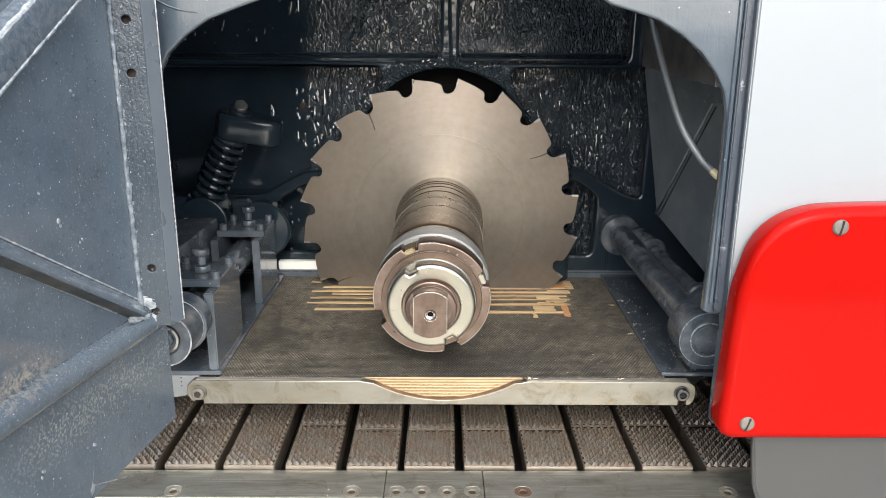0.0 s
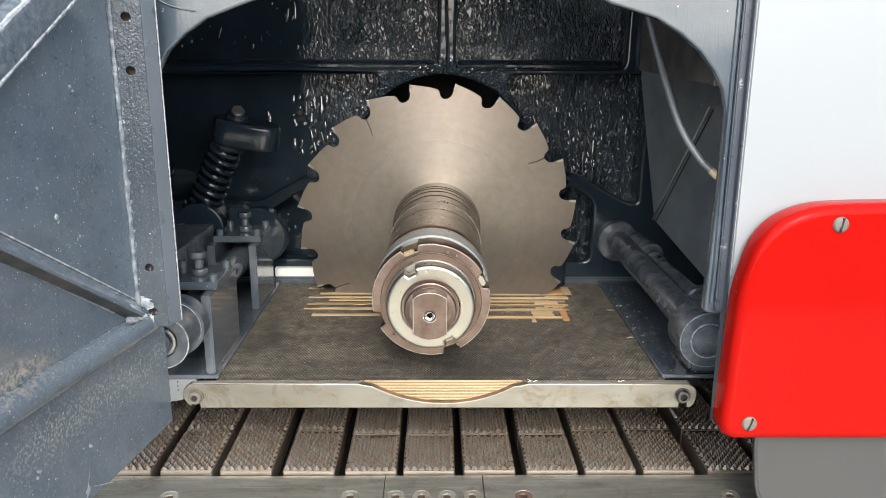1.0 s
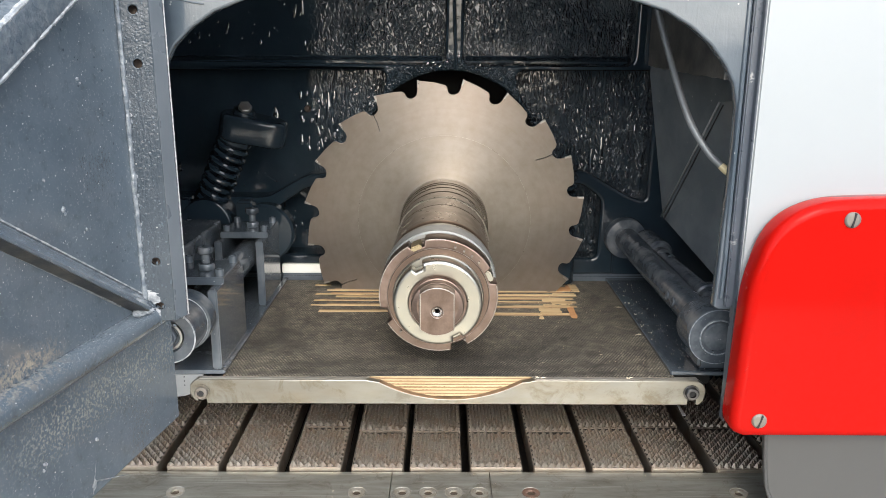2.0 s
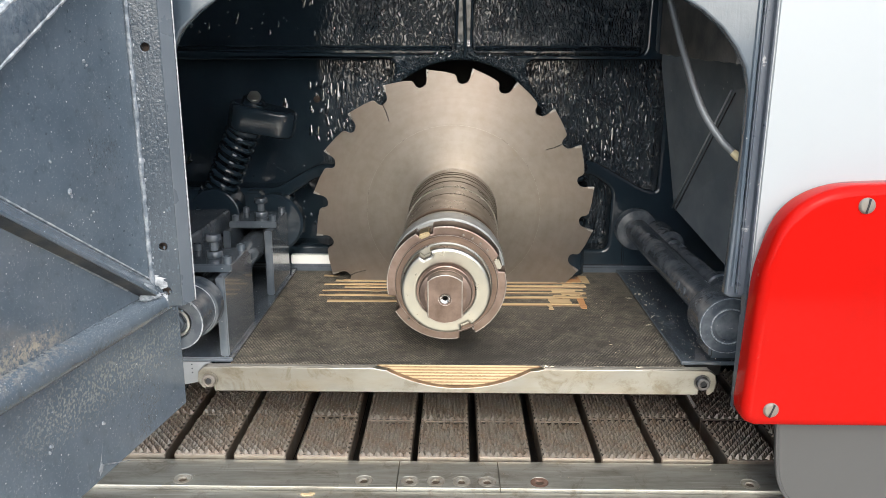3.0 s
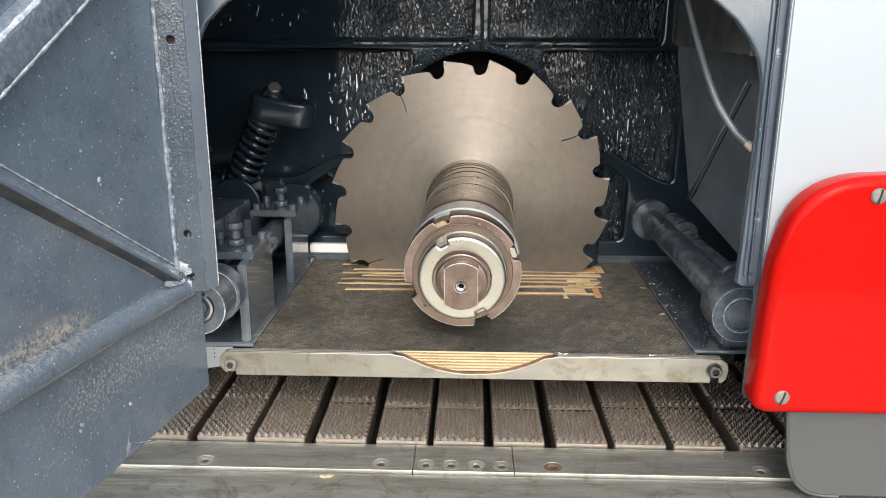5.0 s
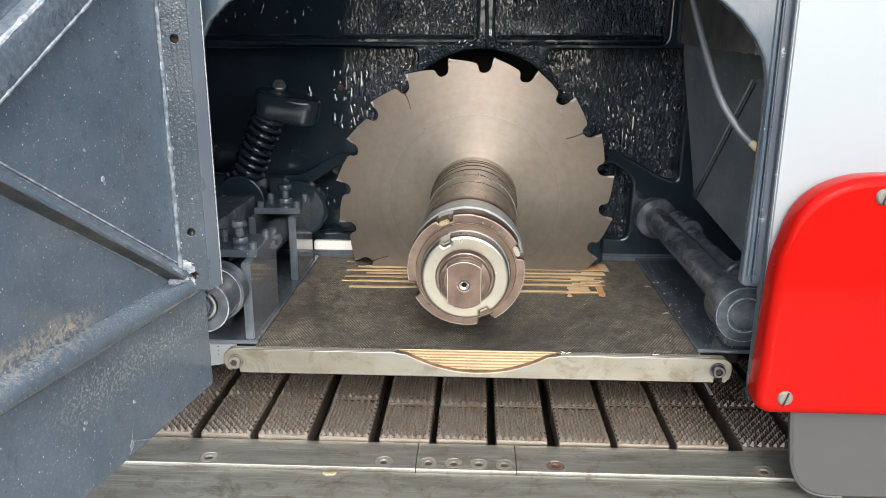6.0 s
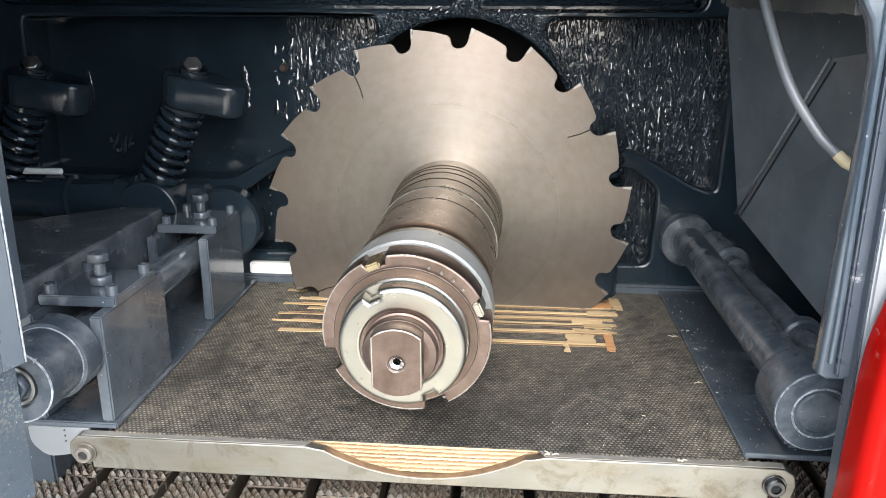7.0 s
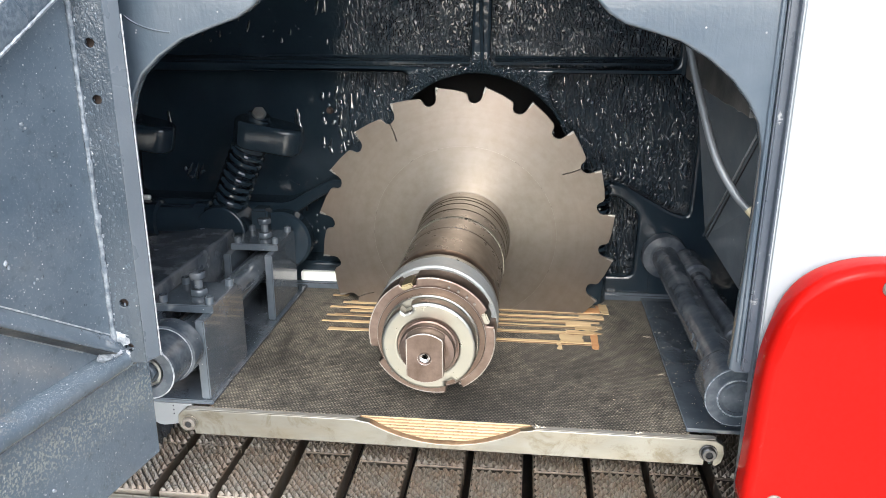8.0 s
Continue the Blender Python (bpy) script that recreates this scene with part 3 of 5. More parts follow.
def arc(cx, cy, r, a0, a1, n=8):
    return [(cx + r * math.cos(radians(a0 + (a1 - a0) * k / n)), cy + r * math.sin(radians(a0 + (a1 - a0) * k / n))) for k in range(n + 1)]


def rounded(pts, r, n=5):
    """A polygon with its corners rounded."""
    out = []
    rs = r if isinstance(r, (list, tuple)) else [r] * len(pts)
    for i, p in enumerate(pts):
        p = Vector(p)
        a, b = Vector(pts[i - 1]) - p, Vector(pts[(i + 1) % len(pts)]) - p
        d = min(rs[i], a.length * 0.45, b.length * 0.45)
        if d < 1e-6:
            out.append((p.x, p.y))
            continue
        p0, p1 = p + a.normalized() * d, p + b.normalized() * d
        for k in range(n + 1):
            t = k / n
            q = p0 * (1 - t) ** 2 + p * 2 * t * (1 - t) + p1 * t * t
            out.append((q.x, q.y))
    return out


def join(*bms):
    out = bms[0]
    for b in bms[1:]:
        me = bpy.data.meshes.new("piece")
        b.to_mesh(me)
        b.free()
        out.from_mesh(me)
        bpy.data.meshes.remove(me)
    return out


def mesh_of(name, bm, mat, sharp=32):
    me = bpy.data.meshes.new(name)
    bm.to_mesh(me)
    bm.free()
    me.materials.append(mat)
    soft = [f.use_smooth for f in me.polygons]
    me.set_sharp_from_angle(angle=radians(sharp))
    for f, s in zip(me.polygons, soft):
        f.use_smooth = s
    return me


def part(name, bm, mat, parent=None, label="", at=None):
    ob = new(name, mesh_of(name, bm, mat))
    if parent is not None:
        ob.parent = parent
    if at is not None:
        ob.matrix_basis = at
    return tagged(ob, label)


def thing(name, label, category, at=None, group="", kind=""):
    ob = new(name)
    ob.empty_display_size = 0.05
    if at is not None:
        ob.matrix_basis = at
    return tagged(ob, label, category, group, kind)


def structure(name, bm, mat, label, category):
    return tagged(part(name, bm, mat), label, category, kind="structure")


def hexagon(r, s0, s1, m):
    return lathe([(r * 0.9, s0), (r, s0 + 0.0012), (r, s1 - 0.0012), (r * 0.9, s1)], m, 6)


UP = frame_of((1, 0, 0), (0, 0, 1), (0, -1, 0), (0, 0, 0))


def upright(x, y, z):
    """Turns the lathe's axis upright at a place."""
    return Matrix.Translation((x, y, z)) @ UP


def facing(x, y, z):
    """Turns the lathe's axis towards the open front at a place."""
    return Matrix.Translation((x, y, z)) @ pose(0, 0, 0, 0, 0, 180)


def socket_screw(name, parent, m, r, h, mat, inner=None):
    """Cap screw whose head stands h proud along the local y axis."""
    head = part(name, lathe([(r, 0), (r, h - r * 0.14), (r * 0.88, h), (r * 0.54, h), (r * 0.5, h - 0.0022), (0, h - 0.0022)], m, 24, closed=False), mat, parent)
    part("socket", lathe([(0, h - 0.0026), (r * 0.47, h - 0.0026), (r * 0.47, h - 0.0008), (0, h - 0.0008)], m, 6), inner or M_VOID, head)
    return head

# ---- the setting ----
structure("floor", box(-60, 60, -60, 60, -0.1, 0.0), M_CONCRETE, "dark concrete yard floor under the machine", "floor")

# unseen wall, added so that the gloss paint reflects a dark horizon
structure("yard_wall", box(-30, 30, -7.2, -7.0, 0.0, 1.25), M_PLASTER, "added unseen grey wall that darkens the horizon in reflections", "wall")

# arched front wall of the housing
ARCH_LEFT = [(-0.2509, 0.9620), (-0.2492, 1.1375), (-0.2429, 1.1608), (-0.2346, 1.1759), (-0.2192, 1.1899), (-0.1997, 1.2028), (-0.172, 1.213), (-0.1536, 1.2193), (-0.1402, 1.2282), (-0.1290, 1.2420), (-0.1225, 1.2600), (-0.1205, 1.3900), (-0.1120, 1.4220), (-0.0890, 1.4450), (-0.0600, 1.4520)]
ARCH_RIGHT = [(0.0540, 1.4520), (0.0830, 1.4450), (0.1050, 1.4220), (0.1120, 1.3900), (0.1120, 1.2500), (0.1150, 1.2330), (0.1241, 1.2234), (0.136, 1.2161), (0.155, 1.2107), (0.1759, 1.2043), (0.1976, 1.1918), (0.2153, 1.1774), (0.2288, 1.1611), (0.2374, 1.1459), (0.2419, 1.1268), (0.2425, 1.0948), (0.2384, 0.9469), (0.2428, 0.9439), (0.2606, 0.9437), (0.2593, 0.8651)]
TALL = 1.56
wall_outline = [(-0.62, 0.66), (-0.62, TALL + 0.002), (0.80, TALL + 0.002), (0.80, 0.66), (0.72, 0.66), (0.72, 0.868), *ARCH_RIGHT[::-1], *ARCH_LEFT[::-1], (-0.55, 0.962), (-0.55, 0.66)]
wall_front = structure("wall_front", prism([wall_outline], 0.011, xz(0.676, 0.011), 0.002), M_FRAME, "blue-grey enamelled steel front of the saw housing with an arched opening", "housing wall")
weld = part("weld_bead", sweep(smooth_line([(0.2441, 0.6752, 0.955), (0.2445, 0.6752, 1.0), (0.2441, 0.6752, 1.1), (0.2445, 0.6752, TALL)], 10), 0.0019, 8), M_FRAME, wall_front)
part("edge_bar", box(0.2464, 0.2544, 0.6705, 0.6757, 0.948, TALL, 0.0012), M_CHIP, wall_front, "chipped grey edge bar")
part("scribed_edge", sweep(smooth_line([(-0.2447, 0.6757, 1.2217), (-0.2345, 0.6757, 1.2150), (-0.2214, 0.6757, 1.2105), (-0.2079, 0.6757, 1.2085)], 6), 0.0008, 6), M_FRAME, wall_front)

# cast back wall with ribs and pockets
HOLE = arc(0.0014, 1.0216, 0.1249, 0, 180, 28) + [(-0.1328, 0.9429), (-0.1037, 0.8782), (0.1012, 0.8757), (0.1322, 0.9395)]
POCKETS = [
    rounded([(-0.5041, 1.1601), (-0.0063, 1.154), (-0.0008, 1.4700), (-0.5034, 1.4700)], 0.014),
    rounded([(0.0187, 1.1541), (0.2522, 1.1528), (0.2590, 1.4700), (0.0243, 1.4700)], 0.014),
    rounded([(-0.48, 1.1455), (-0.083, 1.1475), (-0.0943, 1.1099), (-0.1168, 1.0822), (-0.1374, 1.0426), (-0.1439, 1.0048), (-0.1981, 1.0035), (-0.2588, 0.9695), (-0.4847, 0.9725)], [0.01, 0.02, 0.012, 0.01, 0.01, 0.02, 0.012, 0.012, 0.01]),
    rounded([(0.0885, 1.1472), (0.2857, 1.1472), (0.2814, 0.9652), (0.2578, 0.9724), (0.1894, 1.011), (0.1456, 1.0086), (0.1403, 1.0385), (0.1232, 1.0786), (0.0998, 1.1088)], [0.02, 0.01, 0.01, 0.012, 0.012, 0.02, 0.01, 0.01, 0.012]),
    rounded([(-0.1543, 0.978), (-0.1983, 0.9856), (-0.2489, 0.9524), (-0.2496, 0.8869), (-0.1435, 0.8856)], 0.012),
    rounded([(0.1488, 0.9739), (0.185, 0.9932), (0.2182, 0.97), (0.2162, 0.8812), (0.135, 0.8822)], 0.012),
]
wall_back = structure("wall_back", prism([[(-0.62, 0.80), (-0.62, TALL), (0.47, TALL), (0.47, 0.80)], HOLE, *POCKETS], 0.050, xz(1.087, 0.050), 0.0045, 3), M_REAR, "glossy black enamelled cast-iron back wall with ribs and pockets", "housing wall")
# the web leans back a little towards its top
DRAFT = Matrix.Translation((0, 1.135, 1.15)) @ pose(0, 0, 0, -1.6, 0, 0) @ Matrix.Translation((0, -1.135, -1.15))
part("web", prism([[(-0.62, 0.60), (-0.62, TALL), (0.47, TALL), (0.47, 0.60)], HOLE], 0.02, DRAFT @ xz(1.135, 0.02), 0.003), M_WEB, wall_back, "brush-marked black cast web")
cove = [(1.137, 1.156), (1.112, 1.156)] + [(1.112 + 0.024 * math.sin(k * math.pi / 16), 1.183 - 0.024 * math.cos(k * math.pi / 16)) for k in range(9)] + [(1.137, 1.183)]
for x0, x1 in ((-0.498, -0.010), (0.023, 0.250)):
    part("fillet", prism([cove], x1 - x0, Matrix.Translation((0, 0.0065, 0)) @ yz(x1, x1 - x0)), M_BLACK, wall_back, "smooth black cast fillet")
part("web_seam", sweep(smooth_line([(0.008, 1.087, 1.150), (0.0085, 1.0855, 1.17), (0.006, 1.0855, 1.25), (0.005, 1.0855, 1.470)], 6), 0.0026, 8), M_BLACK, wall_back)


def drips(patches, seed, face=1.1352, ring=None):
    """Runs of thick paint: small smooth teardrops that hang on the web."""
    rng = random.Random(seed)
    bm = bmesh.new()
    for x0, x1, z0, z1, count, size, lean in patches:
        for _ in range(count):
            x, z = rng.uniform(x0, x1), rng.uniform(z0, z1)
            if ring:
                x, z = ring[0] + z * math.cos(x), ring[1] + z * math.sin(x)
            w = size * rng.uniform(0.5, 1.5)
            ln = w * rng.choice((1.2, 1.6, 2.2, 3.0, 4.5, 7.0)) * rng.uniform(0.8, 1.2)
            h = w * rng.uniform(0.25, 0.55)
            tilt = lean + rng.uniform(-0.25, 0.25)
            if ring or lean > 0.5:
                ln, tilt = min(ln, w * 1.7), lean + rng.uniform(-0.9, 0.9)
                h = w * rng.uniform(0.10, 0.25)
            rows = []
            for i in range(1, 8):
                f = -1 + 2 * i / 8
                wide = math.sqrt(1 - f * f) * (1 - 0.35 * f) * (1 + rng.uniform(-0.12, 0.12))
                cx = x + f * ln * math.sin(tilt) + w * rng.uniform(-0.1, 0.1)
                row = []
                for k in range(7):
                    g = math.pi * k / 6
                    row.append(bm.verts.new((cx + w * wide * math.cos(g), face - h * wide * (1 - 0.55 * f) * math.sin(g), z + f * ln * math.cos(tilt))))
                rows.append(row)
            for r0, r1 in zip(rows, rows[1:]):
                for k in range(6):
                    bm.faces.new((r0[k], r0[k + 1], r1[k + 1], r1[k])).smooth = True
            bm.faces.new(rows[0]).smooth = True
            bm.faces.new(rows[-1][::-1]).smooth = True
    bmesh.ops.recalc_face_normals(bm, faces=bm.faces)
    if not ring:
        bm.transform(DRAFT)
    return bm


DRIPS = [
    (0.102, 0.284, 0.996, 1.135, 110, 0.0011, -0.12),
    (0.186, 0.238, 0.999, 1.098, 46, 0.0017, -0.12),
    (-0.185, -0.008, 1.178, 1.303, 24, 0.0014, 0.9),
    (-0.423, -0.169, 1.178, 1.286, 60, 0.0012, 0.2),
    (-0.147, -0.101, 1.086, 1.131, 40, 0.0014, 0.6),
    (-0.215, -0.161, 1.031, 1.116, 44, 0.0020, 0.0),
    (-0.253, -0.247, 1.036, 1.084, 8, 0.0030, 0.1),
    (-0.441, -0.434, 1.053, 1.068, 4, 0.0026, -0.2),
    (-0.430, -0.389, 0.993, 1.006, 14, 0.0016, 0.3),
    (-0.334, -0.203, 0.979, 1.000, 40, 0.0011, 0.8),
    (0.144, 0.215, 0.896, 0.969, 30, 0.0013, 0.0),
    (-0.244, -0.153, 0.901, 0.974, 26, 0.0013, 0.0),
]
tagged(part("paint_run", drips(DRIPS, 12), M_DRIP, wall_back, "glossy runs of black paint"), "glossy runs of black paint", kind="stuff")
SHOULDER = [(0.5, 2.65, 0.1300, 0.1395, 36, 0.0014, 0.9)]
tagged(part("paint_run", drips(SHOULDER, 14, 1.0872, (0.0014, 1.0216)), M_DRIP, wall_back, "glossy runs of black paint"), "glossy runs of black paint", kind="stuff")
part("rusty_plug", lathe([(0.0, 1.1298), (0.0035, 1.1302), (0.0048, 1.1325), (0.0052, 1.1355)], DRAFT @ Matrix.Translation((-0.2035, 0, 1.091)), 16), M_RUST, wall_back, "small rusty plug")
# added backing, black to stand for the dark cavity behind the opening
structure("wall_far", box(-0.62, 0.47, 1.30, 1.32, 0.0, TALL), M_VOID, "added black sheet in place of the dark cavity behind", "housing wall")
# side walls and roof are unseen, added to close and shade the chamber
structure("wall_left", box(-0.62, -0.60, 0.6875, 1.30, 0.0, TALL), M_BLACK, "added unseen black side wall that shades the saw chamber", "housing wall")
structure("wall_right", box(0.45, 0.47, 0.6875, 1.30, 0.0, TALL), M_BLACK, "added unseen black side wall that shades the saw chamber", "housing wall")
structure("ceiling", box(-0.62, 0.47, 0.6875, 1.32, TALL + 0.0005, TALL + 0.025), M_BLACK, "added unseen black roof that shades the saw chamber", "housing roof")
sill = structure("back_sill", box(-0.30, 0.34, 1.0755, 1.134, 0.60, 0.8605, 0.003), M_DARKP, "black steel sill below the back wall", "sill")

# machine body, table and grey apron
structure("machine_base", box(-0.595, 0.445, 0.02, 1.29, 0.0, 0.655, 0.01), M_DARKP, "dark enamelled machine base under the table", "machine base")
table = structure("table", box(-0.90, 0.90, -0.02, 0.6818, 0.665, 0.7405, 0.002), M_TABLE, "ground steel infeed table with fine scratches", "machine table")

# ---- camera side covers ----
cover = thing("white_cover", "white enamelled sheet-metal cover beside the saw opening", "machine cover")
panel = part("panel", box(0.2546, 0.95, 0.6634, 0.6750, 0.838, 1.9, 0.0015, 3), M_WHITE, cover)
part("edge_fold", box(0.2530, 0.2545, 0.6640, 0.6752, 0.838, 1.6, 0.0005), M_FOLD, cover, "dark folded edge with chipped paint")

red = thing("red_cover", "glossy red enamelled cover with a rounded corner", "machine cover")
RED = [(0.2480, 0.8560), (0.2488, 0.8470), (0.2520, 0.8418), (0.2600, 0.8380), (0.95, 0.8362), (0.95, 1.0562), (0.42, 1.0562), (0.3450, 1.0545), (0.3135, 1.0523), (0.2905, 1.0450), (0.2745, 1.0335), (0.2640, 1.0175), (0.2575, 0.9960), (0.2528, 0.9725), (0.2508, 0.9360), (0.2495, 0.8900)]
curve = smooth_line([(x, 0, z) for x, z in RED[7:]], 4)
RED = RED[:7] + [(p[0], p[2]) for p in curve]
part("shell", prism([RED], 0.0312, xz(0.6320, 0.0312), 0.0080, 5), M_RED, red)


def slot_screw(parent, x, z, turn):
    m = Matrix.Translation((x, 0.6322, z)) @ pose(0, 0, 0, 0, turn, 0) @ pose(0, 0, 0, 0, 0, 180)
    head = part("screw", lathe([(0.0068, -0.0006), (0.0068, 0.0012), (0.0055, 0.0026), (0.0, 0.0034)], m, 28), M_DULLSCREW, parent, "slotted steel screw")
    b = box(-0.0007, 0.0007, 0.0016, 0.0037, -0.0062, 0.0062)
    b.transform(m)
    part("slot", b, M_VOID, head)


slot_screw(red, 0.3302, 1.0375, 10)
slot_screw(red, 0.2720, 0.8550, 18)

apron = thing("grey_apron", "smooth grey enamelled steel apron with rounded corner under the red cover", "machine cover")
APRON = [(0.2875, 0.850), (0.2885, 0.828), (0.2922, 0.7931), (0.2953, 0.7755), (0.3025, 0.7600), (0.3130, 0.7500), (0.3270, 0.7455), (0.345, 0.745), (0.95, 0.745), (0.95, 0.850)]
part("sheet", prism([APRON], 0.010, xz(0.650, 0.010), 0.002), M_GREY, apron)
part("rolled_edge", sweep(smooth_line([(x, 0.6512, z) for x, z in APRON[:8]], 5), 0.0016, 8), M_GREY, apron)

# ---- open door ----
DOOR_U = Vector((0.165, 0.986, 0)).normalized()
DOOR_N = DOOR_U.cross(Vector((0, 0, 1)))
DOOR_AT = frame_of(DOOR_U, (0, 0, 1), DOOR_N, (-0.2642, 0.6366, 0))


door = thing("hinged_door", "open blue-grey enamelled steel door with welded ribs, dusty and scuffed", "machine door")
lean = frame_of((1, 0, 0), (0, 1, 0), (0, 0, 1), (0, 0, -0.0025))
part("panel", prism([[(-0.30, 0.8320), (0.0395, 0.8362), (0.0395, TALL), (-0.30, TALL)]], 0.005, DOOR_AT @ lean, 0.001), M_DOOR, door)
E1, E2, E3 = Vector((-0.2642, 0.6350, 0)), Vector((-0.2402, 0.6400, 0)), Vector((-0.2331, 0.6511, 0))


def strip_frame(a, b):
    u = (b - a).normalized()
    return frame_of(u, (0, 0, 1), u.cross(Vector((0, 0, 1))), a), (b - a).length


sf, sl = strip_frame(E1, E2)
HOLES_Z = (0.9585, 0.9980, 1.1610, 1.2022)
holes = [arc(sl * 0.5, z, 0.0034, 0, 345, 15) for k, z in enumerate(HOLES_Z)]
part("edge_strip", prism([[(0, 0.9460), (sl, 0.9445), (sl, TALL), (0, TALL)], *holes], 0.005, sf @ Matrix.Translation((0, 0, -0.0025)), 0.0008), M_STRIP, door, "rough painted edge strip with drilled holes")
for k, z in enumerate(HOLES_Z):
    c = sf @ Vector((sl * 0.5, z, -0.007))
    part("hole_core", lathe([(0.0045, 0), (0.0045, 0.002)], Matrix.Translation(c), 16), M_RUST, door, "rusty bolt hole")
rf, rl = strip_frame(E2, E3)
part("edge_return", prism([[(0, 0.9445), (rl, 0.9460), (rl, TALL), (0, TALL)]], 0.005, rf @ Matrix.Translation((0, 0, -0.0025)), 0.001), M_RETURN, door)
part("worn_edge", sweep([E3 + Vector((0.0004, 0.0002 * noise.noise((5, 0, i * 0.6)), 0.947 + 0.0019 * i)) for i in range(146)], [0.0006 + 0.0004 * noise.noise((1, 0, i * 0.8)) for i in range(146)], 6), M_PALE, door, "bright edge line of wear and painted highlight")
rng = random.Random(4)
bead = [E1 + Vector((0.0012 + 0.0006 * noise.noise((0, 0, i * 0.21)), -0.0005 + 0.0010 * noise.noise((3, 0, i * 0.17)), 0.952 + 0.0015 * i)) for i in range(400)]
part("weld_bead", sweep(bead, [0.0021 + 0.0005 * noise.noise((9, 0, i * 0.55)) + 0.0009 * noise.noise((7, 0, i * 0.11)) for i in range(400)], 10), M_BEAD, door, "lumpy painted weld bead")


def lumps(frame_at, u0, u1, v0, v1, count, size, seed):
    """Blobs of weld spatter under paint, crowded towards the bead."""
    rng = random.Random(seed)
    bm = bmesh.new()
    for _ in range(count):
        r = size * rng.uniform(0.4, 1.3)
        at = frame_at @ Matrix.Translation((u0 + (u1 - u0) * rng.random() ** 1.6, rng.uniform(v0, v1), 0.0)) @ Matrix.Diagonal((rng.uniform(0.7, 1.3), rng.uniform(0.8, 1.8), 0.6, 1))
        bmesh.ops.create_icosphere(bm, subdivisions=1, radius=r, matrix=at)
    for f in bm.faces:
        f.smooth = True
    return bm


part("spatter", lumps(sf, -0.0026, 0.0040, 0.955, 1.33, 420, 0.0010, 21), M_BEAD, door, "pale weld spatter along the bead")
part("spatter", lumps(sf, 0.001, sl, 0.94, 1.33, 760, 0.0008, 6), M_LUMP, door, "weld spatter under the paint")


def door_rib(name, ends, radius, flat=0.7):
    """A half-round rib across the door's face."""
    a, b = Vector(ends[0]), Vector(ends[1])
    bm = sweep([(a + (b - a) * (i / 20)).to_3d() for i in range(21)], radius, 16)
    bm.transform(Matrix.Diagonal((1, 1, flat, 1)))
    bm.transform(DOOR_AT)
    part(name, bm, M_DOOR, door)


door_rib("rib", [(0.012, 0.9475), (-0.298, 0.9462)], 0.0118, 1.0)
part("rib_lip", sweep([DOOR_AT @ Vector((0.016 - 0.0026 * i, 0.9354 - 0.00001 * i, 0.0008)) for i in range(121)], [0.0009 + 0.0004 * noise.noise((14, 0, i * 0.7)) for i in range(121)], 8), M_LIP, door, "dusty lower edge of the rib")


def folded(a, b, profile):
    """A sheet-metal rib of constant section between two points of the door."""
    along = (b - a).normalized()
    at = frame_of((-along.y, along.x, 0), (0, 0, 1), (along.x, along.y, 0), ((a.x + b.x) / 2, (a.y + b.y) / 2, 0))
    return prism([profile], (b - a).length, DOOR_AT @ at, 0.0)


ridge = rounded([(0.0004, -0.001), (-0.0112, 0.0090), (-0.0140, 0.0085), (-0.0173, -0.001)], [0.001, 0.0022, 0.0022, 0.001], 5)
part("folded_rib", folded(Vector((-0.298, 1.1592)), Vector((0.012, 0.9614)), ridge), M_DOOR, door)
# dusty strip over the lower slope, darkened to paint in its shade
under = [(-0.0137, 0.0090), (-0.0174, -0.0008), (-0.0181, -0.0004), (-0.0145, 0.0094)]
part("rib_underside", folded(Vector((-0.298, 1.1592)), Vector((0.006, 0.9652)), under), M_UNDERSHADE, door, "dusty underside of the rib with its shade painted on")
# pale line along the top of the rib paints its highlight
crest = [DOOR_AT @ (Vector((-0.298, 1.1592, 0.0004)) + Vector((0.308, -0.1965, 0.0)) * (i / 120)) for i in range(121)]
part("worn_edge", sweep(crest, [0.0007 + 0.0005 * noise.noise((11, 0, i * 0.7)) for i in range(121)], 6), M_WEARGLINT, door, "bright edge line of wear and painted highlight")
part("rib_lip", sweep([DOOR_AT @ (Vector((-0.298, 1.1410, 0.0)) + Vector((0.262, -0.1704, 0.0)) * (i / 60)) for i in range(61)], [0.0010 + 0.0005 * noise.noise((2, 0, i * 0.7)) for i in range(61)], 8), M_LIP, door, "dusty lower edge of the rib")
a, b = Vector((-0.298, 1.0710)), Vector((0.036, 1.2840))
profile = rounded([(-0.0165, -0.001), (-0.0125, 0.0105), (0.0125, 0.0105), (0.0165, -0.001)], [0.001, 0.0042, 0.0042, 0.001], 5)
top_rib = part("folded_rib", folded(a, b, profile), M_RIB, door, "folded rib with worn edges and painted highlight lines")
across = Vector((-(b - a).y, (b - a).x)).normalized()
# scuffed pale lines that paint the highlights of both rounded edges
for off in (-0.0118, 0.0118):
    line = [DOOR_AT @ (a + (b - a) * (i / 120) + across * (off + 0.0004 * noise.noise((off * 99, 0, i * 0.5)))).to_3d() for i in range(121)]
    line = [p + DOOR_N * 0.0083 for p in line]
    part("worn_edge", sweep(line, [0.0022 + 0.0010 * noise.noise((8, off * 99, i * 0.6)) for i in range(121)], 8), M_WEARGLINT, top_rib, "bright edge line of wear and painted highlight")


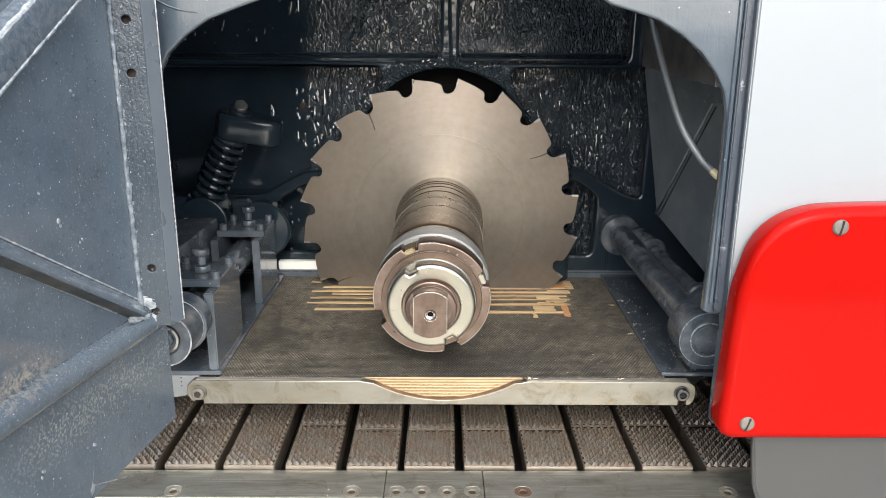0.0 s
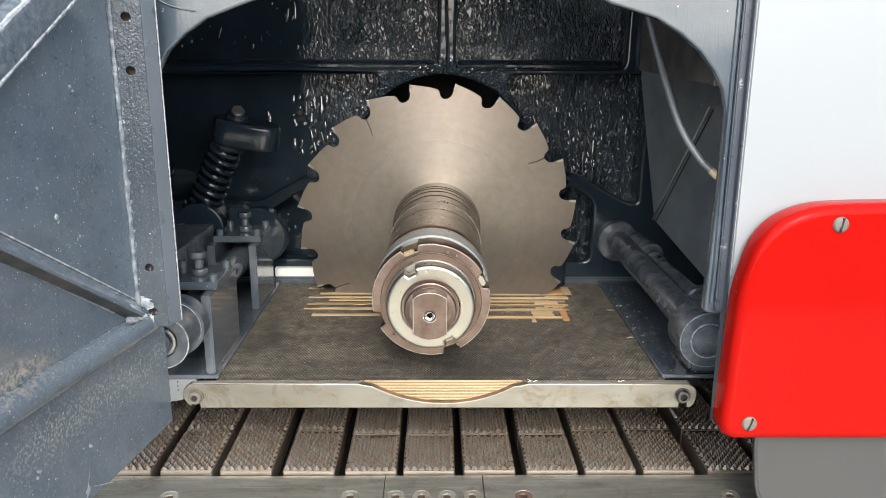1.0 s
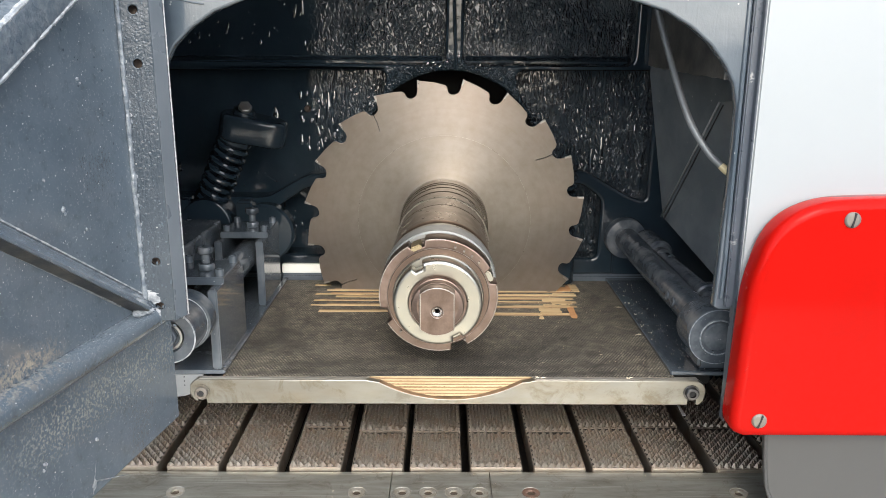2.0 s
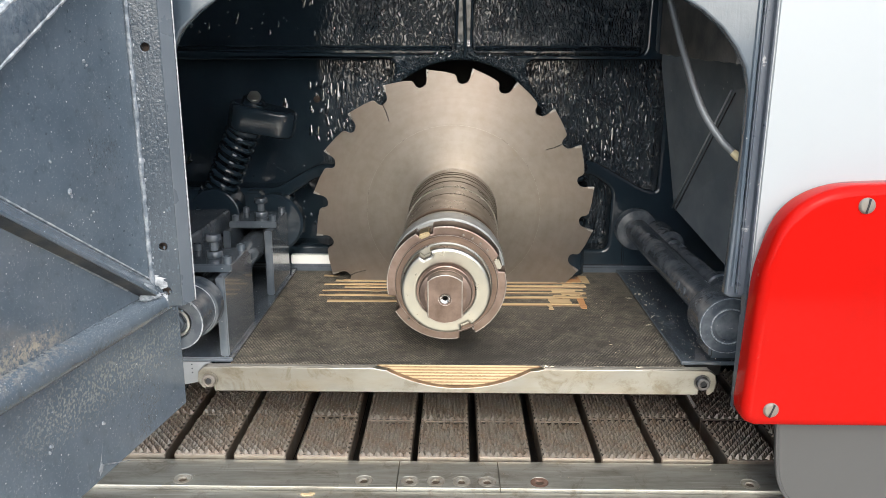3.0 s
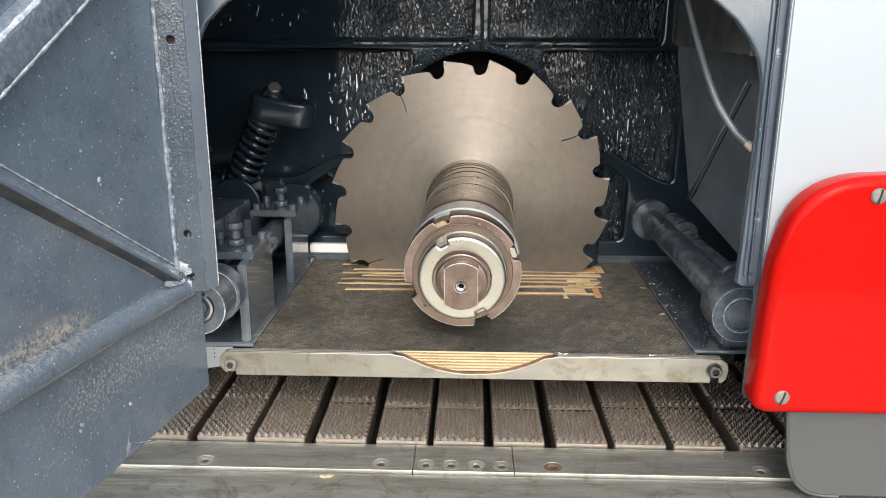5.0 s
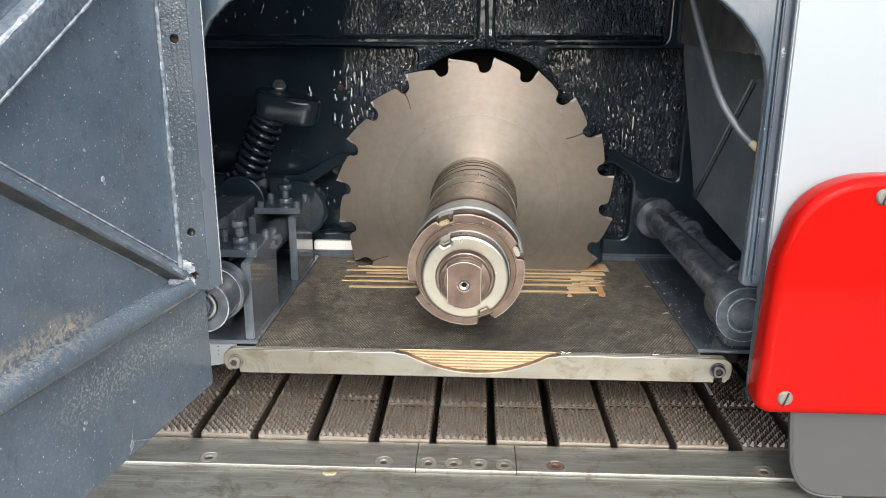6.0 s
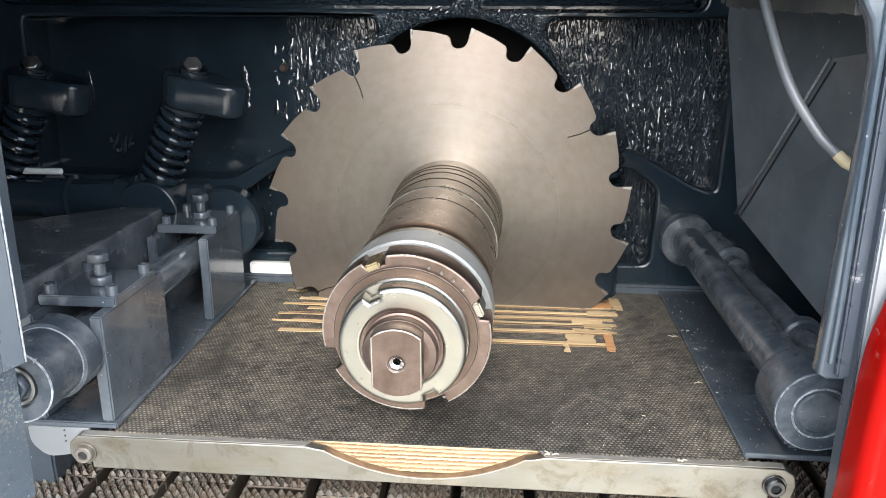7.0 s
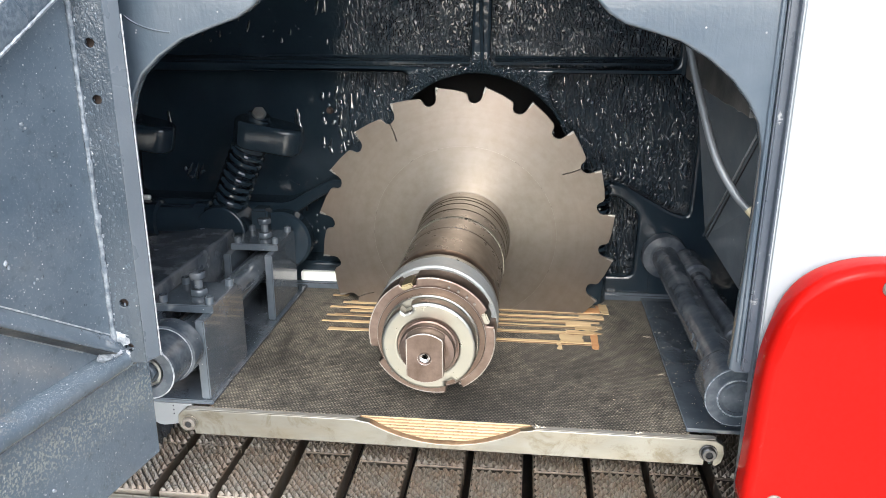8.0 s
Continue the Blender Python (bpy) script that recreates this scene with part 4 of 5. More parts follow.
def scuff(m, width, height, seed):
    """A thin ragged patch of pale weld scale."""
    rng = random.Random(seed)
    pts = [(width * 0.5 * math.cos(k * math.pi / 9) * rng.uniform(0.7, 1.1), height * 0.5 * math.sin(k * math.pi / 9) * rng.uniform(0.7, 1.1)) for k in range(18)]
    pts = [(x + dx + rng.uniform(-0.0005, 0.0005), y + dy + rng.uniform(-0.0005, 0.0005)) for x, y in pts for dx, dy in ((0, 0), (rng.uniform(-0.0009, 0.0009), rng.uniform(-0.0009, 0.0009)))]
    part("weld_scale", prism([pts], 0.0006, m, 0.0002, 1), M_SCUFF, door, "pale scuffed weld scale")


scuff(DOOR_AT @ Matrix.Translation((-0.020, 0.9600, 0.0062)) @ pose(0, 0, 0, -60, 0, 0), 0.019, 0.009, 3)
scuff(DOOR_AT @ Matrix.Translation((-0.008, 0.9580, 0.0090)) @ pose(0, 0, 0, -42, 0, 4), 0.010, 0.005, 4)
scuff(sf @ Matrix.Translation((0.0062, 0.9675, 0.0003)) @ pose(0, 0, 0, 0, 0, -38), 0.017, 0.009, 5)
scuff(sf @ Matrix.Translation((0.0100, 0.9520, 0.0003)) @ pose(0, 0, 0, 0, 0, 80), 0.008, 0.004, 6)
scuff(DOOR_AT @ Matrix.Translation((-0.094, 0.8438, 0.0002)) @ pose(0, 0, 0, 0, 0, 60), 0.009, 0.005, 8)
part("spatter", lumps(DOOR_AT, -0.02, -0.27, 0.86, 1.28, 160, 0.0007, 9), M_LUMP, door, "weld spatter under the paint")
for u, v, r in ((-0.0596, 1.1509, 0.0044), (-0.057, 1.1480, 0.0030), (-0.0921, 1.0614, 0.0056), (-0.0905, 1.0580, 0.0036), (-0.1439, 0.8897, 0.0050), (-0.146, 0.8860, 0.0034), (-0.0848, 0.8778, 0.0050), (-0.1085, 1.0850, 0.0036), (-0.0678, 1.0416, 0.0036), (-0.071, 1.0400, 0.0026), (-0.160, 1.1090, 0.0026)):
    bm = bmesh.new()
    bmesh.ops.create_icosphere(bm, subdivisions=2, radius=r * 0.5)
    for f in bm.faces:
        f.smooth = True
    bm.transform(DOOR_AT @ Matrix.Translation((u, v, 0.0002)) @ pose(0, 0, 0, 0, 0, u * 9000) @ Matrix.Diagonal((0.9, 0.65, 0.45, 1)))
    part("weld_spatter", bm, M_SPATTER, door)

# ---- saw spindle ----
AX0, AX1 = Vector((-0.0143, 0.6955, 0.9336)), Vector((-0.0066, 1.0213, 0.9504))
ax_dir = (AX1 - AX0).normalized()
ax_u = Vector((0, 0, 1)).cross(ax_dir).normalized() * -1
AXIS = frame_of(ax_u, ax_dir, ax_u.cross(ax_dir), AX0)
spindle = thing("saw_spindle", "brown and bright steel saw arbor with collars and a locknut", "saw spindle", AXIS)
tip = [(a, b) for a, b in arc(0, 0, 0.0245, 48, 132, 14)] + [(a, b) for a, b in arc(0, 0, 0.0245, 228, 312, 14)]
tipz = frame_of((1, 0, 0), (0, 0, 1), (0, -1, 0), (0, 0.007, 0))
part("tip", prism([tip, arc(0, 0, 0.0048, 0, 345, 20)], 0.014, tipz, 0.0012), M_BROWN, spindle, "brown steel end with two flats")
part("centre_hole", lathe([(0.0062, -0.0003), (0.0046, 0.0022), (0.0026, 0.0035), (0.0022, 0.012)], None, 28, closed=False), M_STEEL, spindle, "bright centre bore")
part("bore", lathe([(0.0, 0.0115), (0.0046, 0.0116), (0.0046, 0.013), (0, 0.013)], None, 20), M_VOID, spindle)
part("neck", lathe([(0.020, 0.0125), (0.0245, 0.014), (0.0255, 0.016), (0.0255, 0.0195), (0.0240, 0.0205), (0.0240, 0.022), (0.0262, 0.023), (0.0262, 0.05)], None, 64), M_BROWN, spindle)


def notched(r_out, r_in, notches, width, deep, turn, n=96):
    pts = []
    for k in range(n * 2):
        a = 360 * k / (n * 2)
        off = min(abs((a - turn - 360 * j / notches + 180) % 360 - 180) for j in range(notches))
        r = r_out - deep if off * math.pi / 180 * r_out < width / 2 else r_out
        pts.append((r * math.cos(radians(a)), r * math.sin(radians(a))))
    return [pts, arc(0, 0, r_in, 0, 354, 59)]


lock = frame_of((1, 0, 0), (0, 0, 1), (0, -1, 0), (0, 0.029, 0))
part("locknut", prism(notched(0.0435, 0.0268, 2, 0.011, 0.0052, 118), 0.014, lock, 0.0034, 4), M_NICKEL, spindle, "pale nickel locknut with spanner notches")
part("washer", lathe([(0.0268, 0.0355), (0.0440, 0.0355), (0.0450, 0.0365), (0.0450, 0.041), (0.0268, 0.041)], None, 72), M_NICKEL, spindle)
part("neck_ring", lathe([(0.0255, 0.0228), (0.0300, 0.0226), (0.0308, 0.0234), (0.0308, 0.030)], None, 64, closed=False), M_BROWN, spindle)
flz = frame_of((1, 0, 0), (0, 0, 1), (0, -1, 0), (0, 0.0530, 0))
part("flange", prism(notched(0.0595, 0.03, 4, 0.015, 0.006, 111), 0.0205, flz, 0.0016, 2), M_BROWN, spindle, "brown steel clamping flange with notches")
rim = notched(0.0588, 0.03, 4, 0.017, 0.006, 111)[0]
run = []
for x, z in rim[44:] + rim[:46]:
    if math.hypot(x, z) > 0.058:
        run.append((x, 0.0431, z))
    elif run:
        if len(run) > 3:
            part("worn_rim", sweep(run, [0.0006 + 0.0005 * noise.noise((3, 0, i * 0.9)) for i in range(len(run))], 6), M_PALEWEAR, spindle, "pale worn rim")
        run = []
outline = [(x * 0.965, 0.0006, z * 0.965) for x, z in tip + tip[:1]]
part("worn_rim", sweep(outline, [0.0007 + 0.0004 * noise.noise((2, 0, i * 0.8)) for i in range(len(outline))], 6), M_PALEWEAR, spindle, "pale worn rim")
part("worn_rim", lathe([(0.0300, 0.0228), (0.0306, 0.0226), (0.0310, 0.0232)], None, 72, closed=False), M_PALEWEAR, spindle, "pale worn rim")
part("flange_face", lathe([(0.044, 0.0405), (0.0500, 0.0402), (0.0505, 0.0412), (0.0505, 0.0425)], None, 72), M_REDBROWN, spindle)
part("worn_rim", lathe([(0.0505, 0.0407), (0.0508, 0.0405), (0.0510, 0.0408)], None, 96, closed=False), M_PALEWEAR, spindle, "pale worn rim")
for a, mat in ((113, M_BRASSY), (24, M_NICKEL)):
    bm = box(-0.0055, 0.0055, 0.0390, 0.0600, 0.0525, 0.0575, 0.0012)
    bm.transform(pose(0, 0, 0, 0, 90 - a, 0))
    part("drive_key", bm, mat, spindle, "worn key in a flange notch")
for a in (42, 52, 62, 72, 225, 300):
    m = Matrix.Translation((0.0535 * math.cos(radians(a)), 0.0418, 0.0535 * math.sin(radians(a))))
    part("pin", lathe([(0, -0.0016), (0.0011, -0.0012), (0.0013, 0.001)], m, 12), M_DULLSCREW, spindle)
part("spacer_groove", rod(0.0545, 0.0532, 0.0715, None, 72), M_BROWN, spindle)
part("chrome_ring", lathe([(0.05, 0.0712), (0.0575, 0.0712), (0.0592, 0.0728), (0.0592, 0.0955), (0.0580, 0.0970), (0.05, 0.0970)], None, 96), M_CHROME, spindle, "bright steel ring")
part("bright_ring", lathe([(0.05, 0.0985), (0.0575, 0.0985), (0.0583, 0.0995), (0.0580, 0.1060), (0.05, 0.1065)], None, 96), M_NICKEL, spindle)
part("copper_ring", lathe([(0.05, 0.1070), (0.0568, 0.1075), (0.0574, 0.1085), (0.0572, 0.1225), (0.0560, 0.1235), (0.05, 0.1235)], None, 96), M_COPPER, spindle, "coppery brown spacer ring")
part("sleeve", lathe([(0.048, 0.1240), (0.0558, 0.1245), (0.0558, 0.1930), (0.0550, 0.1938), (0.0550, 0.1952), (0.0558, 0.1960), (0.0558, 0.2270), (0.048, 0.2280)], None, 96), M_SLEEVE, spindle, "dark worn steel sleeve")
part("bright_ring", lathe([(0.048, 0.2285), (0.0563, 0.2290), (0.0569, 0.2305), (0.0563, 0.2335), (0.048, 0.2340)], None, 96), M_NICKEL, spindle)
for k, (start, wide) in enumerate(((0.2345, 0.0265), (0.2615, 0.0200), (0.2820, 0.0130), (0.2955, 0.0075), (0.3035, 0.0200))):
    r = 0.0558 + 0.0006 * k
    part("collar", lathe([(0.046, start), (r - 0.0005, start), (r, start + 0.0005), (r, start + wide - 0.0005), (r - 0.0005, start + wide), (0.046, start + wide)], None, 96), M_SLEEVE if k == 0 else M_COLLAR, spindle)
part("rear_shaft", rod(0.045, 0.3240, 0.42, None, 48), M_SLEEVE, spindle)

# ---- saw blade ----
R_TIP, R_FLOOR, TEETH, FIRST = 0.1886, 0.1683, 20, 10.65
blade_out = []


def polar(r, a):
    return (r * math.cos(radians(a)), r * math.sin(radians(a)))


for k in range(TEETH):
    a = FIRST - 18 * k
    blade_out += [polar(R_TIP, a), polar(R_TIP - 0.0018, a - 2.2), polar(R_TIP - 0.0052, a - 7.0), polar(R_TIP - 0.0085, a - 10.9), polar(R_TIP - 0.0112, a - 11.7),
                  polar(R_FLOOR + 0.0032, a - 12.15), polar(R_FLOOR + 0.0009, a - 12.9)]
    if k % 5 == 3:
        g = a - 13.6
        blade_out += [polar(R_FLOOR, g + 0.18), polar(R_FLOOR - 0.010, g + 0.7), polar(R_FLOOR - 0.022, g + 2.2), polar(R_FLOOR - 0.0222, g + 1.8), polar(R_FLOOR - 0.010, g + 0.3), polar(R_FLOOR, g - 0.22)]
    else:
        blade_out += [polar(R_FLOOR, a - 13.8)]
    blade_out += [polar(R_FLOOR + 0.0004, a - 15.0), polar(R_FLOOR + 0.0026, a - 16.4), polar(R_FLOOR + 0.0065, a - 17.15), polar(R_FLOOR + 0.012, a - 17.5)]
flat_y = frame_of((1, 0, 0), (0, 0, 1), (0, -1, 0), (0, 0, 0))
blade = part("saw_blade", prism([blade_out], 0.0034, flat_y, 0.0002, 1), M_BLADE, spindle, "heat-tinted steel circular saw blade with hooked teeth", Matrix.Translation((0, (AX1 - AX0).length, 0)))
for k in range(TEETH):
    a = FIRST - 18 * k
    pts = [polar(R_TIP + 0.0004, a + 0.1), polar(R_TIP - 0.0005, a - 0.75), polar(R_TIP - 0.0082, a + 0.05), polar(R_TIP - 0.0082, a + 0.62)]
    part("tooth_tip", prism([pts], 0.0046, flat_y, 0.0002, 1), M_CARBIDE, blade)
part("scribe_ring", lathe([(0.11565, -0.00166), (0.1158, -0.00178), (0.11595, -0.00166)], None, 128, closed=False), M_CARBIDE, blade)

# ---- guide board with its front bar ----
board = thing("guide_board", "dark film-faced plywood guide board scarred by the saws", "guide board")
CHORD = 0.149


def notch_z(x):
    """Height of the worn hollow in the front bar."""
    d = CHORD ** 2 - (x + 0.0005) ** 2
    return 0.8288 + CHORD - math.sqrt(max(d, 0))


front_edge = [(0.2275, 0.7350), (0.085, 0.7350), (0.080, 0.7372), (-0.081, 0.7372), (-0.086, 0.7350), (-0.2315, 0.7350)]
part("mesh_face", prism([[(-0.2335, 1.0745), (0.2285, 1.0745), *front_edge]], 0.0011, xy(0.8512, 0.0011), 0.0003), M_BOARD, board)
part("core", box(-0.2335, 0.2285, 0.7385, 1.0740, 0.826, 0.8500, 0.0005), M_PLYDARK, board)
z1 = 0.8500
layers = random.Random(31)
for k in range(13):
    pale = k % 2 == 0
    h = layers.uniform(0.0017, 0.0024) if pale else layers.uniform(0.0009, 0.0015)
    if z1 - h < 0.8292:
        break
    half = math.sqrt(max(CHORD ** 2 - (0.8288 + CHORD - z1) ** 2, 1e-4)) + 0.0045
    rng = random.Random(20 + k)
    y0 = 0.7372 - 0.0002 * k - (0 if pale else 0.0003)
    pts = [(-0.0005 - half + 2 * half * i / 60, max(0.7298, y0 + rng.uniform(-0.00035, 0.00035) + 0.001 * abs(i / 30 - 1) ** 3)) for i in range(61)]
    part("ply", prism([pts + [(pts[-1][0], 0.7389), (pts[0][0], 0.7389)]], h, xy(z1, h), 0.0002, 1), M_PLYLIGHT if pale else M_PLYDARK, board, "pale raw ply edge" if pale else "brown raw ply edge")
    z1 -= h


def scar(y, x0, x1, w, seed, lift=0.0006, mat=None):
    """A shallow saw scar that bares raw wood, with ragged sides."""
    rng = random.Random(seed)
    n = max(6, int((x1 - x0) / 0.006))
    up_side, low_side = [], []
    wu, wl = w / 2, w / 2
    for i in range(n + 1):
        x = x0 + (x1 - x0) * i / n
        if rng.random() < 0.35:
            wu = w * rng.uniform(0.25, 0.6)
            wl = w * rng.uniform(0.25, 0.6)
        up_side.append((x, y + wu))
        low_side.append((x, y - wl))
    part("saw_scar", prism([up_side + low_side[::-1]], 0.0008, xy(0.8512 + lift, 0.0008), 0.0001, 1), mat or M_WOOD, board, "raw wood saw scar")


SCARS = [(1.0500, 1.0480, -0.188, 0.150, 0.0042), (1.0262, 1.0235, -0.168, 0.168, 0.0046), (1.0085, 1.0060, -0.181, 0.173, 0.0046), (0.9965, 0.9915, -0.152, 0.166, 0.0048), (0.9805, 0.9765, -0.179, 0.168, 0.0030), (0.9610, 0.9570, -0.180, 0.166, 0.0042), (0.9365, 0.9285, -0.166, 0.155, 0.0046)]
for i, (y_left, y_right, x0, x1, w) in enumerate(SCARS):
    scar(y_left, x0, -0.166 if i == 0 else -0.012, w * 1.5, 40 + i)
    scar(y_right, 0.12 if i == 0 else 0.0, x1, w * 1.4, 60 + i)
    if i:
        scar(y_left + 0.0052, x0 + 0.010 * (i % 3), -0.012, w * 0.55, 140 + i, 0.0004, M_PLYDARK)
        scar(y_right - 0.0050, 0.0, x1 - 0.012 * (i % 2), w * 0.8, 160 + i, 0.0004, M_PLYDARK)


def torn_patch(x0, x1, y0, y1, seed, mat=None):
    """A torn patch of bared veneer with a frayed outline."""
    rng = random.Random(seed)
    pts = []
    n = 10

    def fray(most):
        return most * rng.choice((0, 0, 0.3, 1.0)) * rng.uniform(0.3, 1)

    pts += [(x0 + (x1 - x0) * k / n, y0 + fray(0.003)) for k in range(n)]
    pts += [(x1 - fray(0.004), y0 + (y1 - y0) * k / 5) for k in range(5)]
    pts += [(x1 - (x1 - x0) * k / n, y1 - fray(0.003)) for k in range(n)]
    pts += [(x0 + fray(0.004), y1 - (y1 - y0) * k / 5) for k in range(5)]
    part("saw_scar", prism([pts], 0.0008, xy(0.8521 + 0.00012 * (seed % 7), 0.0008), 0.0001, 1), mat or M_WOOD, board, "torn raw wood patch")


for i, (x0, x1, y0, y1) in enumerate([(0.1689, 0.1805, 1.0187, 1.0528), (0.1148, 0.1433, 0.9258, 0.9490), (0.1114, 0.1173, 0.9062, 0.9290), (0.1228, 0.1578, 0.9519, 0.9628), (0.1417, 0.1724, 1.0009, 1.0141), (0.1242, 0.1548, 0.9772, 0.9882), (0.1190, 0.1311, 1.0217, 1.0402), (0.1348, 0.1618, 0.9658, 0.9780)]):
    torn_patch(x0, x1, y0, y1, 80 + i)
for i, (x0, x1, y0, y1) in enumerate([(0.1514, 0.1603, 0.9104, 0.9528), (0.1437, 0.1694, 1.0208, 1.0376), (0.1648, 0.1759, 1.0378, 1.0485)]):
    torn_patch(x0, x1, y0, y1, 96 + i, M_TORN)

bar = thing("front_bar", "worn aluminium bar with a hollow in its top edge", "clamping bar")
Z_TOP, Z_LOW = 0.8498, 0.8230
top_line = [(-0.2640, 0.8440), (-0.2575, Z_TOP)] + [(-0.0865, Z_TOP), (-0.0795, 0.8484)] + [(x, notch_z(x)) for x in [-0.0725 + 0.144 * i / 24 for i in range(25)]] + [(0.0785, 0.8480), (0.0855, Z_TOP), (0.250, Z_TOP), (0.2572, 0.8450)]
right_end = [(0.2589, 0.8370), (0.2570, 0.8275), (0.2520, 0.8228), (0.2490, 0.8240), (0.2490, 0.8350), (0.2465, 0.8385), (0.2440, 0.8385), (0.2420, 0.8350), (0.2410, Z_LOW)]
left_end = [(-0.2484, 0.8235), (-0.2492, 0.8330), (-0.2505, 0.8360), (-0.2545, 0.8360), (-0.2560, 0.8330), (-0.2570, 0.8255), (-0.2610, 0.8275), (-0.2652, 0.8350)]
part("bar", prism([top_line + right_end + left_end], 0.0082, xz(0.7288, 0.0082), 0.0009), M_ALU, bar)
rail_mesh = bar.children[0].data
rail_mesh.materials.append(M_STAIN)
for f in rail_mesh.polygons:
    if f.normal.z > 0.3 and abs(f.center.x + 0.0005) < 0.0725:
        f.material_index = 1
cap = [[(-0.255, 0.7300), (-0.087, 0.7300), (-0.083, 0.7366), (-0.255, 0.7366)], [(0.086, 0.7300), (0.250, 0.7300), (0.250, 0.7366), (0.082, 0.7366)]]
for c in cap:
    part("top_edge", prism([c], 0.0008, xy(Z_TOP + 0.0006, 0.0008), 0.0001, 1), M_ALUTOP, bar, "dull grey top edge")
for x, z, mat in ((-0.2525, 0.8363, M_DULLSCREW), (0.2440, 0.8368, M_DARKSCREW)):
    scr = socket_screw("screw", bar, facing(x, 0.7290, z), 0.0066, 0.0055, mat)
    part("washer", rod(0.0082, -0.0006, 0.0008, facing(x, 0.7282, z), 28, 0.0002), M_ALU if x < 0 else mat, bar)

# side rail under and beside the board
rail = thing("side_rail", "black enamelled flat steel rail beside the guide board, dusted with sawdust", "rail")
part("strip", prism([[(0.2272, 1.0750), (0.2245, 0.7400), (0.2255, 0.7385), (0.300, 0.7385), (0.300, 1.0750)]], 0.0045, xy(0.8558, 0.0045), 0.0008), M_DARKP, rail)
# carrier is painted near black to pass for the dark void there
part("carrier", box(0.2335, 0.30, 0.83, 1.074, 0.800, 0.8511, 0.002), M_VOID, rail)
part("post", box(0.26, 0.30, 0.98, 1.05, 0.655, 0.80, 0.002), M_DARKP, rail)

# ---- feed chain ----
PAD_W = 0.0548
chain = thing("feed_chain", "rust-tinged iron feed chain with studded pads", "conveyor chain")


def pad_bm(length, seed):
    """A chain pad with rows of pyramid studs on its top."""
    rng = random.Random(seed)
    bm = box(0, PAD_W, 0, length, -0.030, -0.0048, 0.0012, 1)
    nx = 7
    step = PAD_W / nx
    row = step * 0.62
    for j in range(int(length / row)):
        shift = step / 2 if j % 2 else 0
        for i in range(nx - (j % 2)):
            cx, cy = step * (i + 0.5) + shift, row * (j + 0.62)
            if cy + row > length + 0.001:
                continue
            h = -0.0048 + 0.0050 * rng.uniform(0.62, 1.05)
            b = [bm.verts.new((cx + dx * step * 0.49, max(0.0002, cy + dy * row * 0.98), -0.0050)) for dx, dy in ((-1, 0), (0, -1), (1, 0), (0, 1))]
            ox, oy = rng.uniform(-0.0005, 0.0005), rng.uniform(-0.0005, 0.0005)
            t = [bm.verts.new((cx + ox + dx * step * 0.12, cy + oy + dy * row * 0.15, h)) for dx, dy in ((-1, 0), (0, -1), (1, 0), (0, 1))]
            for k in range(4):
                bm.faces.new((b[k], b[(k + 1) % 4], t[(k + 1) % 4], t[k]))
            bm.faces.new(t)
    return bm


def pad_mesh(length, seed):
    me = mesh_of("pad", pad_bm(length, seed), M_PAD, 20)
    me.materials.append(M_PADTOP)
    me.materials.append(M_STUDGAP)
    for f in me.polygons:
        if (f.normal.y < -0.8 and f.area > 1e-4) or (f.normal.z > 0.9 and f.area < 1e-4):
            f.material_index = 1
        # floor between the studs is painted dark to deepen its shade
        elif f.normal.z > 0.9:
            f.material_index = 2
    return me


# left edge of each pad and the length of its front piece
PADS = [(-0.4270, 0.0895), (-0.3625, 0.0895), (-0.2990, 0.0900), (-0.2363, 0.0895), (-0.1702, 0.0890), (-0.1045, 0.0780), (-0.0430, 0.0775), (0.0208, 0.0785), (0.0870, 0.0795), (0.1500, 0.0880), (0.2122, 0.0890), (0.2805, 0.0890), (0.3460, 0.0890)]
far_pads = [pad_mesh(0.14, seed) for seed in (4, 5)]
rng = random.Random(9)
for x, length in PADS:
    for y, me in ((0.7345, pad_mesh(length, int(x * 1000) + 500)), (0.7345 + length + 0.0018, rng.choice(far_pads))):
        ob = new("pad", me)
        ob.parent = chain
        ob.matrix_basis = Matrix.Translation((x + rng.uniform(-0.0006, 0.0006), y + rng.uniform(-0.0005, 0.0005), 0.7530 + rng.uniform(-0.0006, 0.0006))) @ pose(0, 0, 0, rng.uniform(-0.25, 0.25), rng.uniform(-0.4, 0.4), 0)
    part("link_pin", rod(0.006, 0.742, 0.98, Matrix.Translation((x - 0.0048, 0, 0.722)), 12), M_DARKSCREW, chain)
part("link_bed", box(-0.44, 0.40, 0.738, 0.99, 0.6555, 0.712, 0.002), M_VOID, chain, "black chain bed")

# table rim strips with countersunk screws
RIMS = [(-0.80, -0.0617, (-0.2759, -0.0945)), (-0.0609, 0.0403, (-0.0487, -0.0229, 0.0029, 0.0285)), (0.0411, 0.55, (0.0803, 0.2888))]
